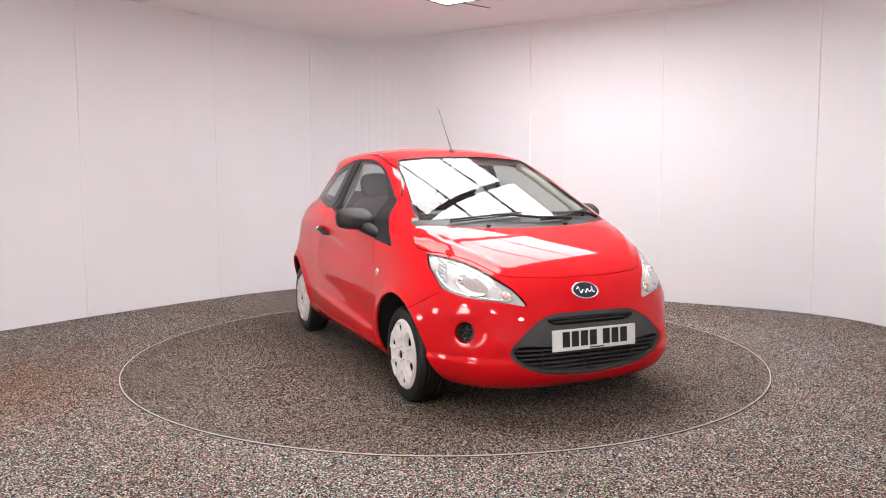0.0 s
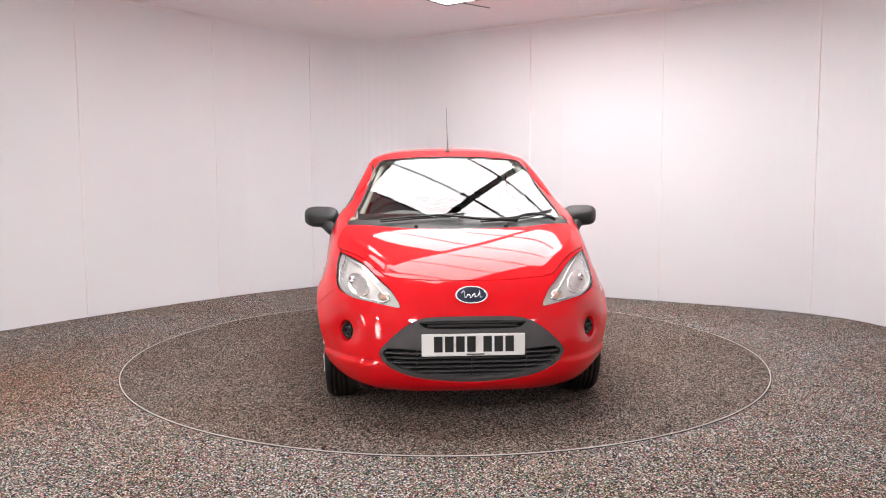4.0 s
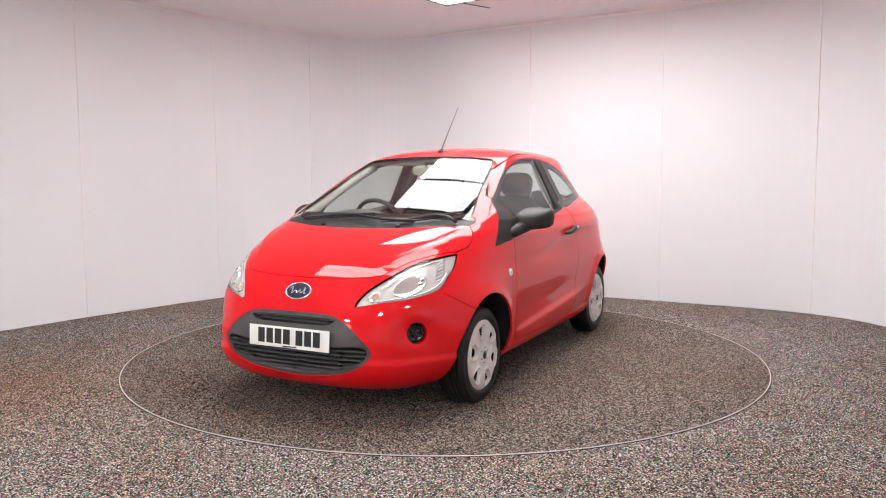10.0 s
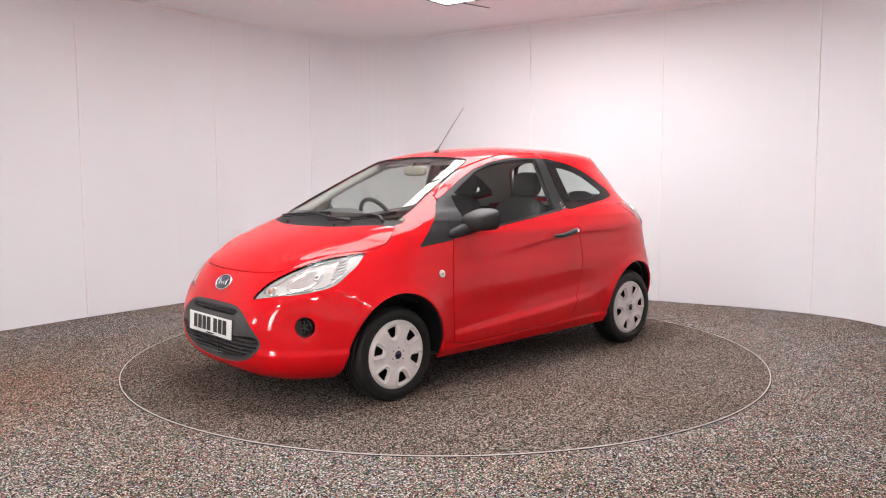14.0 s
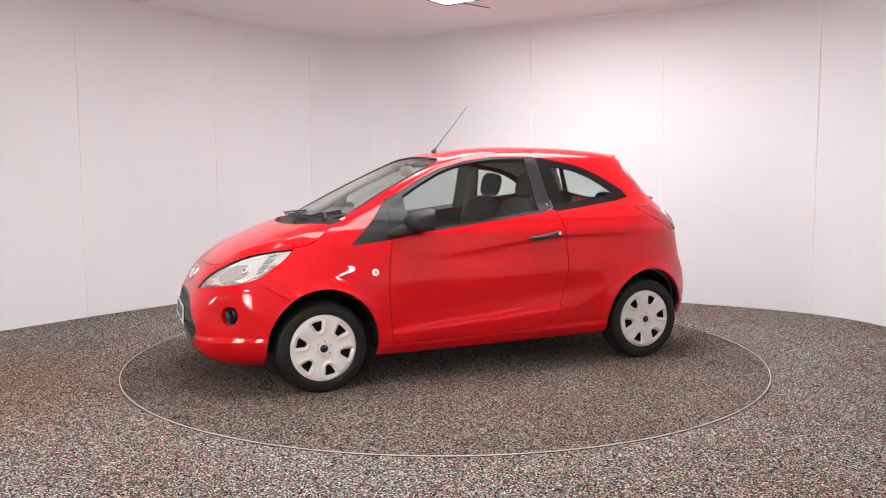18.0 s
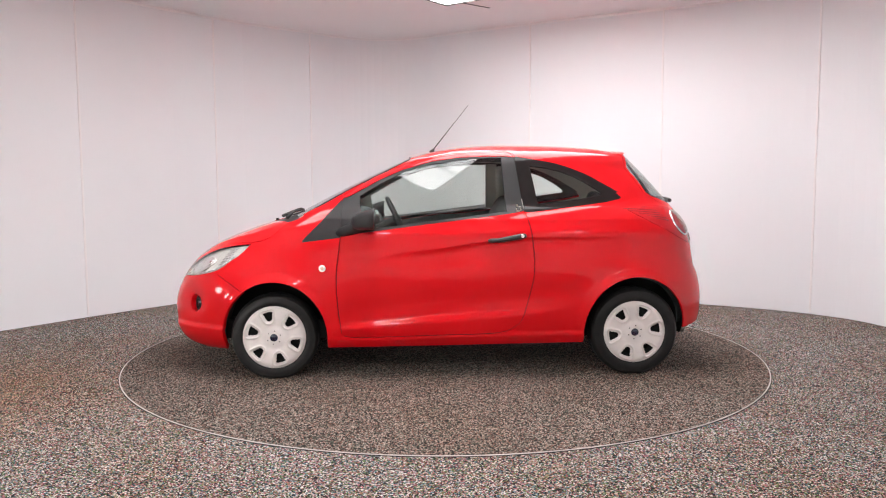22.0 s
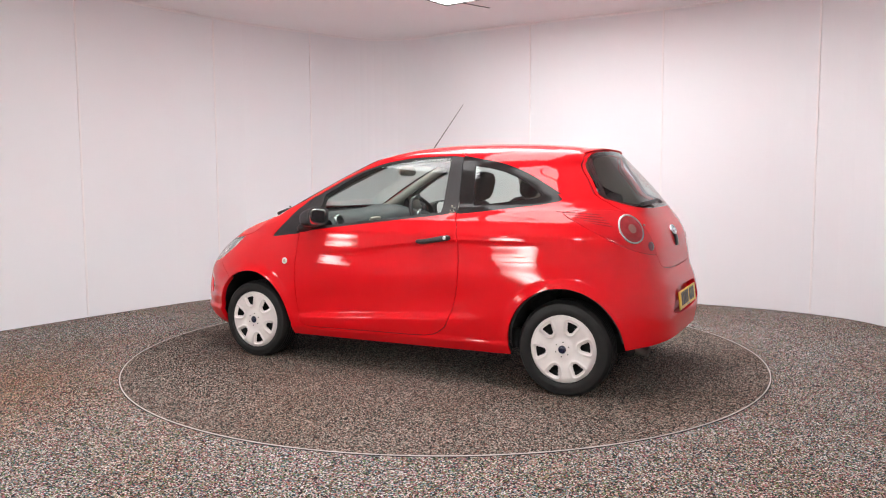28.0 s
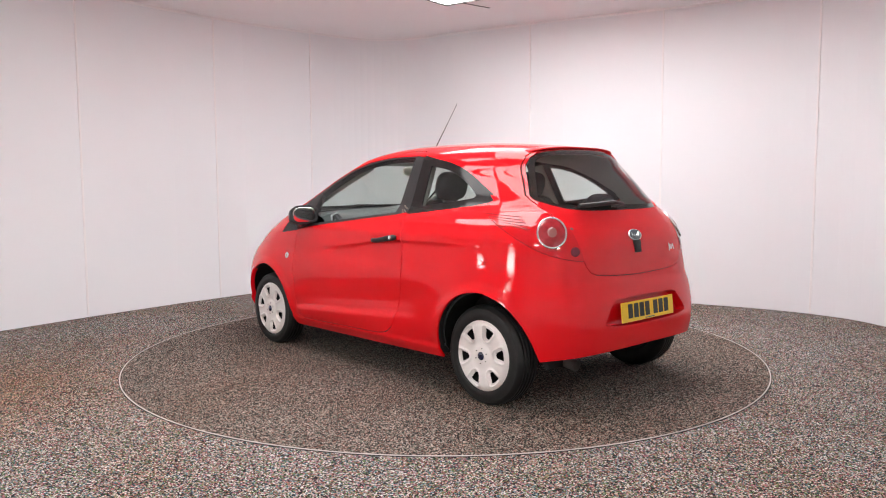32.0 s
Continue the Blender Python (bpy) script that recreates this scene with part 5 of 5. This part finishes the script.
# joints of the wall panels and the coving
for x, y, ang in ((-3.30, 1.41, 54), (-2.405, 2.565, 50), (-1.54, 3.40, 45), (0.945, 2.956, -32), (2.20, 2.24, -29), (3.39, 1.44, -47)):
    joint(x, y, ang)
bm = bmesh.new()
path = [Vector((x, y, 0)) for x, y in ROOM[1:-3]]
rows = []
for i, p in enumerate(path):
    d = (path[min(i + 1, len(path) - 1)] - path[max(i - 1, 0)]).normalized()
    n = Vector((d.y, -d.x, 0))
    rows.append([bm.verts.new(p + n * o + Vector((0, 0, z))) for o, z in ((0.0, CEIL - 0.022), (0.010, CEIL - 0.022), (0.013, CEIL), (0.0, CEIL))])
for a, b in zip(rows, rows[1:]):
    for k in range(4):
        bm.faces.new((a[k], a[(k + 1) % 4], b[(k + 1) % 4], b[k]))
bmesh.ops.recalc_face_normals(bm, faces=bm.faces)
tagged(part("trim", bm, M_TRIM), "thin white strip along the top of the wall", "trim", kind="structure")

# ---------------------------------------------------------------- ceiling lights
E1, E2 = Vector((0.6, 0.8, 0)), Vector((0.8, -0.6, 0))
CORNER = Vector((0.09, 1.93, 0))


def light_panel(a0, a1, b0, b1):
    """Flush luminous ceiling panel, between distances along the two room directions from the far corner."""
    c = CORNER - E1 * (a0 + a1) / 2 + E2 * (b0 + b1) / 2
    m = Matrix.Translation((c.x, c.y, CEIL - 0.015)) @ Matrix.Rotation(math.atan2(E2.y, E2.x), 4, "Z")
    lamp = tagged(empty("ceiling_light", m), "flush luminous white ceiling panel in a dark frame", "ceiling light", "luminous ceiling panels")
    w, d = b1 - b0, a1 - a0
    bm = bmesh.new()
    box(bm, (w - 0.032, d - 0.032, 0.012), Matrix.Identity(4))
    part("diffuser", bm, M_LIGHT, lamp)
    bm = bmesh.new()
    for x, y, sx, sy in ((0, d / 2 - 0.009, w, 0.018), (0, 0.009 - d / 2, w, 0.018), (w / 2 - 0.009, 0, 0.018, d - 0.036), (0.009 - w / 2, 0, 0.018, d - 0.036)):
        box(bm, (sx, sy, 0.026), pose(x, y, 0))
    part("frame", bm, M_FRAME, lamp)


# two rows of panels either side of a dark beam; the left row has a gap
for a0, a1 in ((0.0, 0.42), (0.42, 1.05), (1.05, 1.62), (2.90, 3.22), (3.22, 3.56)):
    light_panel(a0, a1, -0.08, 1.075)
for a0, a1 in ((-0.18, 0.42), (0.42, 1.05), (1.05, 1.68), (1.68, 2.31), (2.31, 2.94), (2.94, 3.32)):
    light_panel(a0, a1, 1.125, 2.42)
c = CORNER - E1 * 1.79 + E2 * 1.10
bm = bmesh.new()
box(bm, (0.046, 3.58, 0.03), Matrix.Translation((c.x, c.y, CEIL - 0.016)) @ Matrix.Rotation(math.atan2(E2.y, E2.x), 4, "Z"))
tagged(part("ceiling_beam", bm, M_BEAM), "slim dark grey metal beam across the ceiling lights", "beam")


# softbox beside the camera
def softbox(x, y, z, w, h, aim):
    lamp = tagged(empty("softbox", Matrix.Translation((x, y, 0)) @ Matrix.Rotation(aim, 4, "Z")), "tall white softbox lamp on a black stand", "studio light", "softboxes")
    bm = bmesh.new()
    box(bm, (0.02, w, h), pose(0, 0, z), 0.004, 1)
    part("diffuser", bm, M_SOFT, lamp)
    bm = bmesh.new()
    box(bm, (0.012, w, 0.05), pose(0.016, 0, z))
    part("cross_bar", bm, M_FRAME, lamp)
    bm = bmesh.new()
    prism(bm, [(-h / 2, -w / 2), (h / 2, -w / 2), (h / 2, w / 2), (-h / 2, w / 2)], pose(-0.012, 0, z, 0, -90, 0), 0.01)
    part("back", bm, M_FRAME, lamp)
    bm = bmesh.new()
    tube(bm, [(-0.05, 0, 0.0), (-0.05, 0, z)], 0.016, 10)
    part("pole", bm, M_FRAME, lamp)
    for k in range(3):
        a = 2 * math.pi * k / 3
        bm = bmesh.new()
        tube(bm, [(-0.05, 0, 0.35), (-0.05 + 0.4 * math.cos(a), 0.4 * math.sin(a), 0.012)], 0.011, 8)
        part("leg", bm, M_FRAME, lamp)


softbox(-3.25, -4.55, 1.30, 0.80, 1.70, radians(47))
# stands in for an unseen bright source at the left, known from reflections only
softbox(-5.10, -2.75, 1.25, 0.60, 0.60, radians(17))


# fill lights added over the camera, out of view, to brighten the car's near side
def fill_light(x, y, w, d, turn):
    lamp = tagged(empty("fill_light", Matrix.Translation((x, y, CEIL - 0.03)) @ Matrix.Rotation(radians(turn), 4, "Z")), "added unseen ceiling fill light with a thin white frame", "ceiling light", "lights over the camera")
    bm = bmesh.new()
    box(bm, (w, d, 0.03), Matrix.Identity(4), 0.004, 1)
    part("diffuser", bm, M_FILL, lamp)
    bm = bmesh.new()
    for px, py, sx, sy in ((0, d / 2 + 0.015, w + 0.06, 0.03), (0, -d / 2 - 0.015, w + 0.06, 0.03), (w / 2 + 0.015, 0, 0.03, d), (-w / 2 - 0.015, 0, 0.03, d)):
        box(bm, (sx, sy, 0.05), pose(px, py, 0))
    part("frame", bm, M_TRIM, lamp)


for x, y in ((-0.6, -5.3), (2.2, -5.3), (-3.8, -4.9)):
    fill_light(x, y, 0.46, 0.46, -10)

# thin dark line in the ceiling beside the panels
bm = bmesh.new()
box(bm, (0.40, 0.008, 0.006), Matrix.Translation((0.305, 2.065, CEIL - 0.002)) @ Matrix.Rotation(math.atan2(0.25, 0.31), 4, "Z"))
tagged(part("ceiling_line", bm, M_FRAME), "thin dark line in the white ceiling", "ceiling track")

motions()
